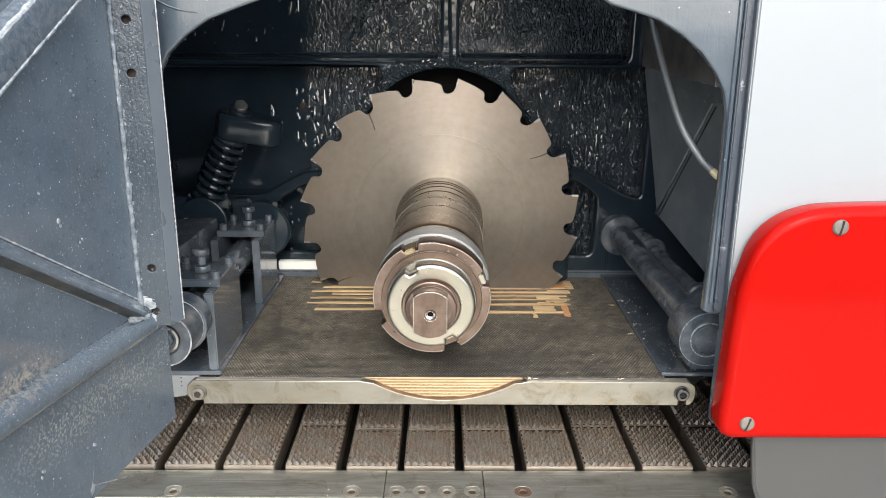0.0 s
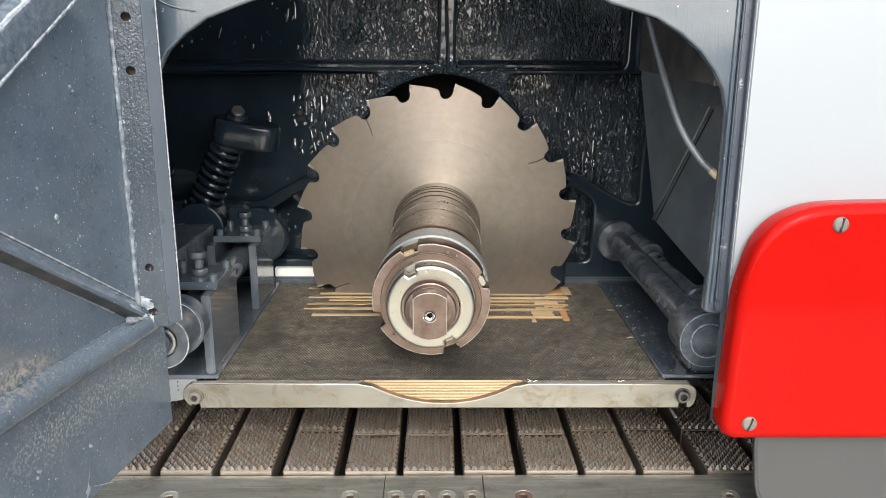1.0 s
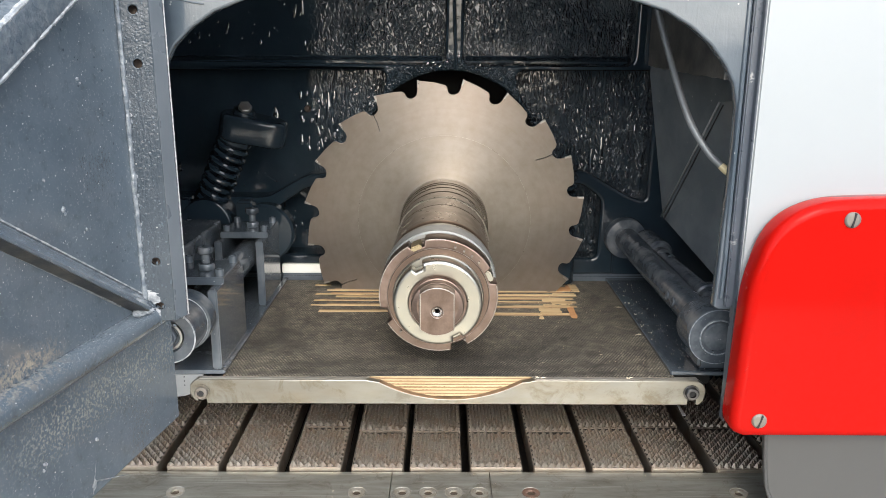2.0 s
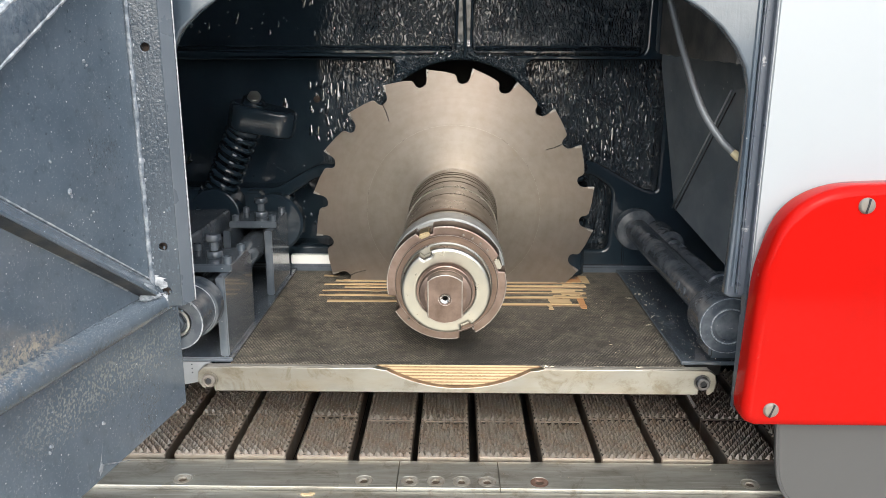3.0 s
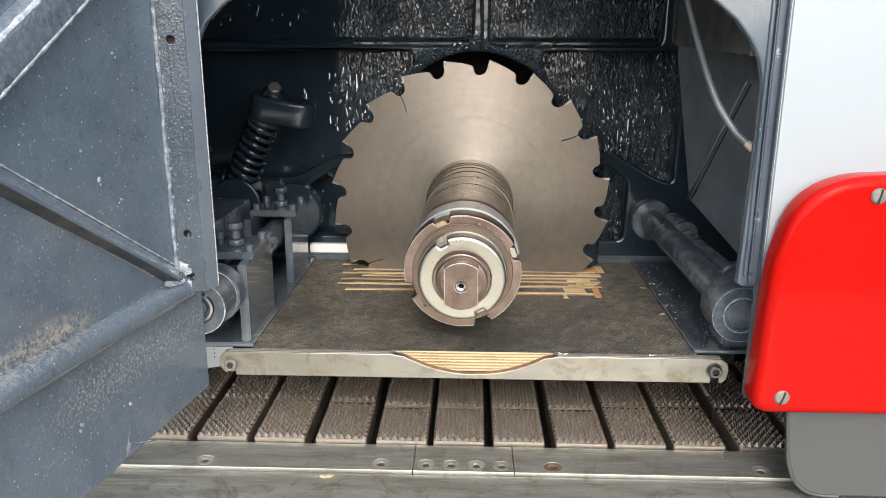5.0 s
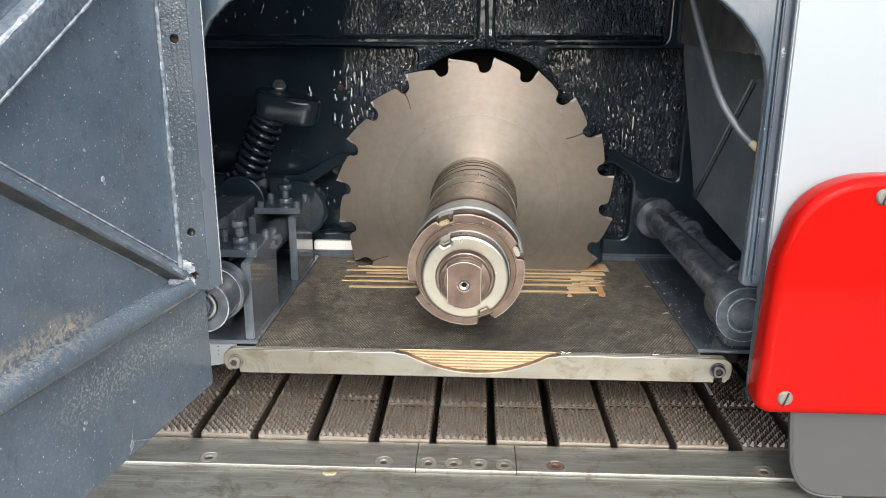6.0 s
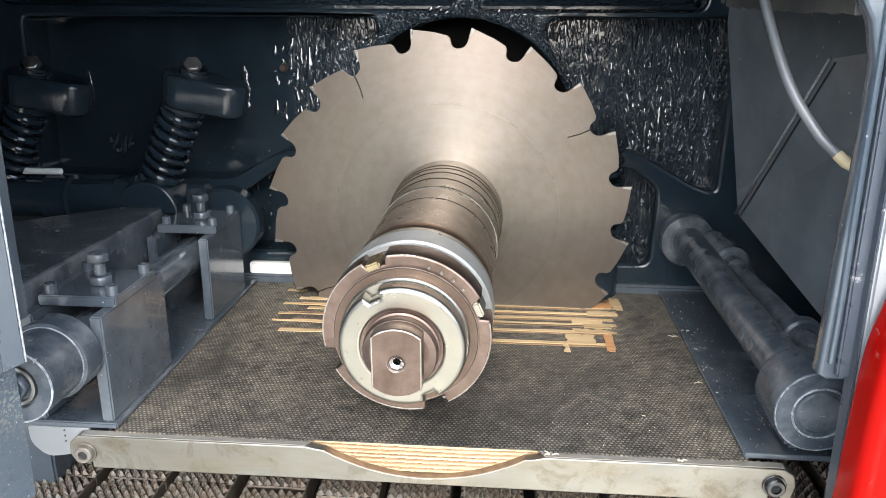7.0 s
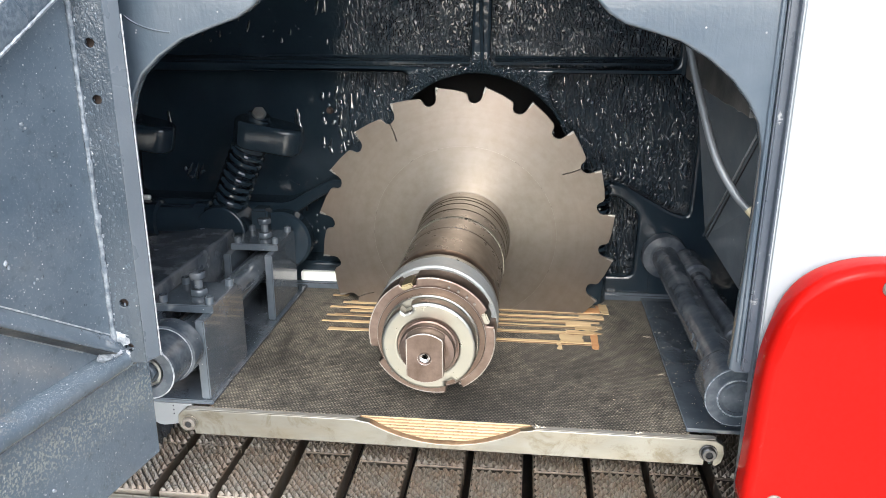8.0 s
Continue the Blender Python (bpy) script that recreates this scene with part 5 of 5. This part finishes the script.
for x0, x1, screws in RIMS:
    rim = thing("rim_strip", "ground steel rim strip with countersunk screws on the table edge", "steel strip", group="table rim strips")
    rings = [arc(x, 0.6945, 0.0090, 0, 345, 23) for x in screws]
    part("strip", prism([[(x0, 0.6825), (x1, 0.6825), (x1, 0.7330), (x0, 0.7330)], *rings], 0.012, xy(0.7440, 0.012), 0.0009), M_TABLE, rim)
    for x in screws:
        m = upright(x, 0.6945, 0.7440)
        s = part("screw", lathe([(0.0089, -0.0030), (0.00885, -0.0003), (0.0086, -0.0001), (0.0046, -0.0004), (0.0043, -0.0035), (0, -0.0035)], m, 24), M_RUSTSCREW if x == 0.0803 else M_RIMSCREW, rim, "dull countersunk screw")
        part("socket", lathe([(0, -0.0034), (0.0042, -0.0034), (0.0042, -0.0020), (0, -0.0020)], m, 6), M_SOCKET, s)

# ---- tensioning bracket beside the board ----
bracket = thing("bearing_bracket", "dark enamelled bearing bracket with bolted caps beside the guide board", "bearing bracket")
part("base_plate", box(-0.335, -0.2305, 0.7375, 1.0745, 0.8515, 0.8560, 0.001), M_DARKP, bracket)
part("foot", box(-0.335, -0.2340, 0.995, 1.0745, 0.655, 0.8512, 0.001), M_DARKP, bracket)
for y0, y1 in ((0.7405, 0.8440), (0.9440, 1.0400)):
    part("side_wall", box(-0.2435, -0.2340, y0, y1, 0.856, 0.9398, 0.0012), M_DARKP, bracket)
    part("side_wall", box(-0.2955, -0.2860, y0, y1, 0.856, 0.9398, 0.0012), M_DARKP, bracket)


def cap_plate(y0, y1, hex_y):
    cp = part("cap_plate", box(-0.2920, -0.2318, y0, y1, 0.9400, 0.9482, 0.001), M_DARKP, bracket)
    for x in (-0.2375, -0.2850):
        for y in (y0 + 0.0075, y1 - 0.0075):
            socket_screw("cap_screw", cp, upright(x, y, 0.9482), 0.0046, 0.0072, M_DARKP)
    c = upright(-0.2575, hex_y, 0.9482)
    part("jam_nut", hexagon(0.0092, 0.0, 0.0072, c), M_DARKP, cp)
    part("stud", rod(0.0046, 0.007, 0.0182, c, 16), M_DARKP, cp)
    part("hex_head", hexagon(0.0088, 0.0178, 0.0252, c), M_SHAFT, cp)


cap_plate(0.7590, 0.8260, 0.788)
cap_plate(0.9620, 1.0290, 0.9925)
part("rear_flange", rod(0.040, 1.0420, 1.066, Matrix.Translation((-0.2540, 0, 0.928)), 48, 0.003), M_BLACK, bracket)

shaft = thing("pivot_shaft", "dark enamelled pivot shaft with a round boss through the bearing bracket", "shaft")
SH = Matrix.Translation((-0.2643, -0.0165, 0.9140))
part("shaft", rod(0.0165, 0.750, 1.0505, SH, 40), M_DARKP, shaft)
part("boss", lathe([(0.004, 0.7000), (0.0150, 0.7000), (0.0160, 0.6966), (0.0250, 0.6962), (0.0262, 0.6975), (0.0262, 0.7335), (0.0254, 0.7342), (0.0254, 0.7346), (0.0290, 0.7350), (0.0294, 0.7365), (0.0294, 0.7535), (0.024, 0.7545)], SH, 56), M_SHAFT, shaft, "blue-grey round boss")
part("ring", lathe([(0.0110, 0.6995), (0.0116, 0.6968), (0.0138, 0.6968), (0.0145, 0.6995)], SH, 40, closed=False), M_SCREW, shaft, "bright retaining ring")
part("nut", hexagon(0.0095, 0.6935, 0.7005, SH), M_SHAFT, shaft, "painted hexagon nut")
rim_pts = [SH @ Vector((0.0262 * math.cos(k * math.pi / 32), 0.7344, 0.0262 * math.sin(k * math.pi / 32))) for k in range(65)]
part("worn_groove", sweep(rim_pts, [0.0006 + 0.0004 * noise.noise((6, 0, k * 0.9)) for k in range(65)], 6), M_SCUFF, shaft, "pale worn groove")
rim_pts = [SH @ Vector((0.0257 * math.cos(k * math.pi / 32), 0.6966, 0.0257 * math.sin(k * math.pi / 32))) for k in range(65)]
part("worn_rim", sweep(rim_pts, [0.0007 + 0.0004 * noise.noise((4, 0, k * 0.9)) for k in range(65)], 6), M_SCUFF, shaft, "pale worn rim")

arm = thing("swing_arm", "dark enamelled swing arm beside the bearing bracket", "lever arm", Matrix.Translation((0.004, -0.0170, 0.0100)))
part("arm", prism([rounded([(-0.47, 0.80), (-0.302, 0.770), (-0.302, 1.012), (-0.345, 1.012), (-0.47, 0.90)], 0.006)], 0.080, xy(0.9480, 0.080), 0.003), M_SHAFT, arm)
part("saddle", prism([arc(-0.330, 0.936, 0.034, 0, 180, 20)], 0.05, xz(1.030, 0.05), 0.002), M_CAST, arm)
part("saddle_wing", box(-0.292, -0.270, 1.045, 1.07, 0.915, 0.965, 0.003), M_BLACK, arm)
part("stand", box(-0.40, -0.3410, 0.83, 1.0, 0.645, 0.868, 0.002), M_DARKP, arm)
tube_m = frame_of((0, 1, 0), (1, 0, 0), (0, 0, -1), (0, 1.055, 0.945))
part("cross_tube", lathe([(0.018, -0.58), (0.0215, -0.575), (0.0215, -0.45), (0.026, -0.448), (0.026, -0.42), (0.0215, -0.418), (0.0215, -0.37), (0.026, -0.368), (0.026, -0.352), (0.02, -0.35)], tube_m, 36), M_BLACK, arm)

pin = thing("loose_rod", "pale steel rod lying behind the swing arm", "rod", Matrix.Translation((0.0015, -0.0170, 0.0100)))
part("rod", rod(0.0035, -0.475, -0.43, frame_of((0, 1, 0), (1, 0, 0), (0, 0, -1), (0, 1.055, 0.9745)), 16), M_BATTEN, pin)


def spring_unit(dx):
    """Compression spring on a leaning bolt, held by a lug cast to the back wall."""
    at = thing("tension_spring", "black enamelled coil spring on a leaning bolt under a cast lug", "coil spring", Matrix.Translation((dx - 0.0010, -0.0180, 0.0125)), group="tension springs")
    top, low = Vector((-0.262, 1.052, 1.094)), Vector((-0.3300, 1.070, 0.950))
    d = (low - top).normalized()
    side = d.cross(Vector((0, 1, 0))).normalized()
    m = frame_of(side, d, side.cross(d), top)
    turns, a, b = 8.2, 0.056, 0.152
    pts = [m @ Vector((0.0195 * math.cos(2 * math.pi * turns * i / 260), a + (b - a) * i / 260, 0.0195 * math.sin(2 * math.pi * turns * i / 260))) for i in range(261)]
    part("coil", sweep(pts, 0.0041, 10), M_BLACK, at, "glossy black coil")
    part("bolt", rod(0.006, 0.012, 0.15, m, 16), M_BLACK, at)
    part("bolt_head", hexagon(0.0088, 0.0, 0.008, look(top + d * 0.016 + Vector((0.004, -0.012, 0.010)), top + d * 0.016) @ pose(0, 0, 0, -90, 0, 0)), M_SCREW, at, "worn steel bolt head")
    part("washer", lathe([(0.006, 0.009), (0.0125, 0.0095), (0.0125, 0.0125), (0.016, 0.0135), (0.016, 0.026), (0.008, 0.026)], m, 28), M_CAST, at)
    part("cup", lathe([(0.012, 0.040), (0.0225, 0.041), (0.0225, 0.057), (0.0205, 0.060), (0.012, 0.0605)], m, 40), M_CAST, at)
    hull = arc(0.0, 0.0, 0.0265, 90, 270, 16) + arc(0.040, 0.004, 0.0220, 270, 450, 16)
    part("lug", prism([hull], 0.036, m @ frame_of((1, 0, 0), (0, 0, 1), (0, -1, 0), (0, 0.036, 0)) @ pose(0, 0, 0, 0, -13, 0), 0.006, 3), M_CAST, at, "black cast lug")
    part("seat", lathe([(0.010, 0.1515), (0.0245, 0.1525), (0.0245, 0.156), (0.010, 0.158)], m, 36), M_BLACK, at)
    return at


spring_unit(0.0)
spring_unit(-0.171)

far_spring = thing("tension_spring", "black enamelled coil spring standing behind the saw blade", "coil spring", Matrix.Translation((-0.0025, -0.0120, 0.0072)), group="tension springs")
turns = 10
coil = [(0.158 + 0.0195 * math.cos(2 * math.pi * turns * i / 260), 1.079 + 0.0195 * math.sin(2 * math.pi * turns * i / 260), 0.885 + 0.125 * i / 260) for i in range(261)]
part("coil", sweep(coil, 0.0041, 10), M_BLACK, far_spring, "glossy black coil")
part("bolt", rod(0.006, -0.125, 0.0395, frame_of((1, 0, 0), (0, 0, -1), (0, 1, 0), (0.158, 1.079, 0.885)), 16), M_BLACK, far_spring)
part("seat", rod(0.0235, 0.0, 0.0385, frame_of((1, 0, 0), (0, 0, -1), (0, 1, 0), (0.158, 1.079, 0.885)), 32), M_CAST, far_spring)

tray = thing("guard_tab", "pale grey steel tab with rounded corner behind the front bar", "bracket tab", Matrix.Translation((0.0010, -0.0070, 0.0012)))
part("tab", prism([rounded([(-0.302, 0.850), (-0.302, 0.836), (-0.290, 0.824), (-0.266, 0.828), (-0.254, 0.842), (-0.254, 0.850)], [0.002, 0.012, 0.012, 0.01, 0.01, 0.002])], 0.003, xz(0.7445, 0.003), 0.0004), M_LIGHTGREY, tray)
for z in (0.8475, 0.8430, 0.8385):
    part("pin_hole", lathe([(0, 0), (0.0007, 0), (0.0007, 0.0006), (0, 0.0006)], Matrix.Translation((-0.2735, 0.7441, z)), 10), M_VOID, tray)

# ---- right-hand shafts ----
guide = thing("guide_shaft", "dark enamelled round guide shaft with a stepped collar", "shaft")
GA, GB = Vector((0.2588, 0.7090, 0.9035)), Vector((0.2535, 1.1340, 0.9150))
gd = (GB - GA).normalized()
gu = Vector((0, 0, 1)).cross(gd).normalized() * -1
GM = frame_of(gu, gd, gu.cross(gd), GA)
GL = (GB - GA).length
part("bar", rod(0.0166, 0.045, GL - 0.02, GM, 48), M_SHAFT, guide)
part("collar", lathe([(0.0, 0.0020), (0.0165, 0.0020), (0.0172, 0.0004), (0.0182, 0.0004), (0.0190, 0.0020), (0.0272, 0.0020), (0.0285, 0.0035), (0.0288, 0.040), (0.0275, 0.043), (0.0205, 0.052), (0.016, 0.054)], GM, 64), M_SHAFT, guide)
part("end_disc", lathe([(0, 0.0004), (0.0135, 0.0006), (0.0148, 0.0022)], GM, 48), M_SHAFT, guide)
part("worn_ring", lathe([(0.0169, 0.0006), (0.0177, 0.0001), (0.0185, 0.0006)], GM, 64, closed=False), M_SPATTER, guide, "scuffed raised ring")
part("worn_edge", sweep([GM @ Vector((0.0279 * math.cos(k * math.pi / 40), 0.0024, 0.0279 * math.sin(k * math.pi / 40))) for k in range(81)], [0.0005 + 0.0004 * noise.noise((12, 0, k * 0.7)) for k in range(81)], 6), M_SPATTER, guide, "scuffed edge")
part("rear_collar", lathe([(0.02, GL - 0.062), (0.0285, GL - 0.060), (0.0300, GL - 0.056), (0.0300, GL - 0.030), (0.0335, GL - 0.028), (0.0335, GL), (0.02, GL)], GM, 48), M_SHAFT, guide)
for s in (0.0955, 0.1165):
    m = GM @ Matrix.Translation((0, s, 0)) @ pose(0, 0, 0, 0, 10, 0) @ frame_of((0, 1, 0), (1, 0, 0), (0, 0, -1), (0, 0, 0))
    rim = part("grub_hole", lathe([(0.0040, -0.0176), (0.0046, -0.0175), (0.0052, -0.0168), (0.0054, -0.0150), (0.0040, -0.0150)], m, 24), M_SHAFT, guide, "bright-edged threaded hole")
    part("bore", lathe([(0, -0.0171), (0.0041, -0.0171), (0.0041, -0.0150), (0, -0.0150)], m, 20), M_VOID, rim)
part("pedestal", box(0.254, 0.30, 0.745, 0.79, 0.8555, 0.892, 0.003), M_DARKP, guide)
part("pedestal", box(0.236, 0.275, 1.078, 1.0868, 0.8607, 0.895, 0.002), M_BLACK, guide)

second = thing("tie_rod", "dark enamelled tie rod with a collar behind the guide shaft", "rod")
TA, TB = Vector((0.2944, 0.7364, 0.9016)), Vector((0.2776, 1.0860, 0.9137))
td = (TB - TA).normalized()
tu = Vector((0, 0, 1)).cross(td).normalized() * -1
TM = frame_of(tu, td, tu.cross(td), TA)
part("rod", rod(0.0105, 0.0, (TB - TA).length, TM, 32), M_SHAFT, second)
part("collar", rod(0.0180, 0.265, 0.330, TM, 36, 0.003), M_SHAFT, second)
part("end_flange", rod(0.0175, 0.090, 0.102, TM, 36, 0.002), M_SHAFT, second)

# ---- bent guard sheet and hose ----
guard = thing("guard_sheet", "dark bent steel guard sheet with a bright folded ridge", "machine guard")


def sheet(points, thick=0.002):
    bm = bmesh.new()
    bm.faces.new([bm.verts.new(p) for p in points])
    ext = bmesh.ops.extrude_face_region(bm, geom=bm.faces[:])
    n = (Vector(points[1]) - Vector(points[0])).cross(Vector(points[2]) - Vector(points[0])).normalized()
    bmesh.ops.translate(bm, verts=[g for g in ext["geom"] if isinstance(g, bmesh.types.BMVert)], vec=n * thick)
    bmesh.ops.recalc_face_normals(bm, faces=bm.faces)
    return bm


G_TOP, G_COR, G_RID = (0.2763, 1.0855, 1.1431), (0.2999, 1.0563, 0.9505), (0.3055, 0.8855, 1.1177)
bent = join(sheet([G_TOP, G_COR, G_RID]), sheet([G_COR, (0.3469, 0.7382, 0.8667), (0.3518, 0.7154, 1.1442), G_RID]), sheet([G_TOP, G_RID, (0.3518, 0.7154, 1.1442), (0.3698, 0.7106, TALL), (0.2798, 1.079, TALL)]))
bmesh.ops.remove_doubles(bent, verts=bent.verts, dist=0.0015)
for f in bent.faces:
    f.smooth = True
part("bent_sheet", bent, M_GUARD, guard)
off = Vector((-0.0042, -0.0005, 0))
part("ridge", sweep([Vector(G_COR) + off, Vector(G_RID) + off], 0.0012, 8), M_PALE, guard, "bright folded ridge")
# dark line beside the pale ridge, painted in as its shadow
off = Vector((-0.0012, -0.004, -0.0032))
part("open_fold", sweep([Vector(G_COR) + off, Vector(G_RID) + off], 0.0007, 8), M_VOID, guard, "dark line painted as the ridge's shadow")

skirt = thing("skirt_plate", "dark dusty steel skirt plate behind the arch", "steel plate")
rng = random.Random(17)
low_edge = [(0.6885 + 0.253 * k / 24, 1.1487 + 0.0073 * k / 24 + rng.uniform(-0.0009, 0.0009)) for k in range(25)]
part("plate", prism([low_edge + [(0.9415, TALL), (0.6885, TALL)]], 0.004, yz(0.237, 0.004), 0.0006), M_PLATE, skirt)
part("end_flange", box(0.2290, 0.2330, 0.9417, 0.9457, 1.1586, TALL, 0.001), M_BLACK, skirt, "glossy black end flange")

hose = thing("hose", "dull grey hose with a yellowed taped end", "hose")
HP = smooth_line([(0.1885, 0.8184, 1.300), (0.1996, 0.8057, 1.2273), (0.2057, 0.7966, 1.1969), (0.2163, 0.7732, 1.1481), (0.2275, 0.7525, 1.1073), (0.2415, 0.7365, 1.0806), (0.2523, 0.7290, 1.0685)], 8)
part("tube", sweep(HP, 0.0033, 12), M_HOSE, hose)
part("taped_end", sweep([HP[-1], (0.2570, 0.7260, 1.0640), (0.2610, 0.7240, 1.0612)], [0.0036, 0.0039, 0.0030], 12), M_TAPE, hose, "yellowed tape")

batten = thing("white_batten", "white painted batten lying on the back sill", "batten")
part("batten", box(-0.2402, -0.150, 1.0768, 1.0868, 0.8607, 0.8738, 0.0012), M_BATTEN, batten)

# ---- sawdust and splinters ----
def litter(name, count, seed, spots, size):
    rng = random.Random(seed)
    bm = bmesh.new()
    for _ in range(count):
        x0, x1, y0, y1, z = rng.choice(spots)
        c = Vector((rng.uniform(x0, x1), rng.uniform(y0, y1), z))
        a = rng.uniform(0, math.pi)
        ln, wd = size * rng.uniform(0.4, 1.6), size * rng.uniform(0.15, 0.4)
        u, v = Vector((math.cos(a), math.sin(a), rng.uniform(0, 0.2))), Vector((-math.sin(a), math.cos(a), 0))
        q = [bm.verts.new(c + u * i * ln * 0.5 + v * j * wd * 0.5 + Vector((0, 0, k))) for k in (0, 0.0005) for i, j in ((-1, -1), (1, -1), (1, 1), (-1, 1))]
        for f in ((3, 2, 1, 0), (4, 5, 6, 7), (0, 1, 5, 4), (1, 2, 6, 5), (2, 3, 7, 6), (3, 0, 4, 7)):
            bm.faces.new([q[i] for i in f])
    return tagged(part(name, bm, M_CHIPS), "pale sawdust specks and splinters on the board and rail", "sawdust", kind="stuff")


litter("sawdust", 130, 3, [(0.07, 0.22, 0.742, 1.04, 0.8513), (-0.2, 0.22, 0.742, 0.9, 0.8513), (0.16, 0.226, 0.742, 1.02, 0.8513)], 0.0006)
litter("rail_dust", 110, 23, [(0.228, 0.262, 0.745, 1.05, 0.8559)], 0.00045)
litter("splinters", 10, 5, [(0.15, 0.22, 0.742, 0.98, 0.8513), (0.2275, 0.236, 0.80, 1.0, 0.8559)], 0.0022)
litter("table_dust", 110, 8, [(-0.3, 0.27, 0.684, 0.732, 0.7441), (-0.3, 0.3, 0.60, 0.681, 0.7406)], 0.0006)

def shaving(x, y, z, seed, label):
    """A few thin curled wood shavings in one tuft."""
    rng = random.Random(seed)
    tuft = thing("wood_shaving", label, "wood shaving", Matrix.Translation((x, y, z)), group="wood shavings")
    for k in range(3):
        a = rng.uniform(0, 6.28)
        bend = rng.uniform(-2.5, 2.5)
        p, line = Vector((rng.uniform(-0.001, 0.001), rng.uniform(-0.001, 0.001), 0.0005)), []
        for i in range(9):
            line.append(tuple(p))
            p = p + Vector((0.0006 * math.cos(a), 0.0006 * math.sin(a), 0.0003 * math.sin(i * 0.7)))
            a += bend / 8
        part("curl", sweep(line, [0.0003, 0.0004, 0.0004, 0.00045, 0.00045, 0.0004, 0.0004, 0.0003, 0.0002], 6), M_SHAVING, tuft)


shaving(0.2185, 0.952, 0.8515, 1, "cream wood shavings caught at the rail edge")
shaving(0.2190, 0.855, 0.8515, 2, "cream wood shavings on the mesh-faced board")
shaving(0.1790, 0.7330, 0.8507, 5, "curled cream wood shaving on the front bar")
shaving(0.0900, 0.7325, 0.8507, 9, "curled cream wood shaving on the front bar")

scrap = thing("paper_scrap", "narrow white paper scrap lying on a chain pad", "scrap")
part("scrap", prism([[(0.2765, 0.842), (0.2805, 0.8435), (0.2820, 0.880), (0.2790, 0.881)]], 0.0006, xy(0.7546, 0.0006), 0.0001, 1), M_BATTEN, scrap)
crumb = thing("wood_chip", "yellow wood chip lying on the steel table", "wood chip")
part("chip", prism([[(-0.154, 0.6735), (-0.150, 0.671), (-0.142, 0.672), (-0.140, 0.6755), (-0.145, 0.677), (-0.147, 0.6745), (-0.153, 0.6755)]], 0.0012, xy(0.7417, 0.0012), 0.0002, 1), M_PLYLIGHT, crumb)
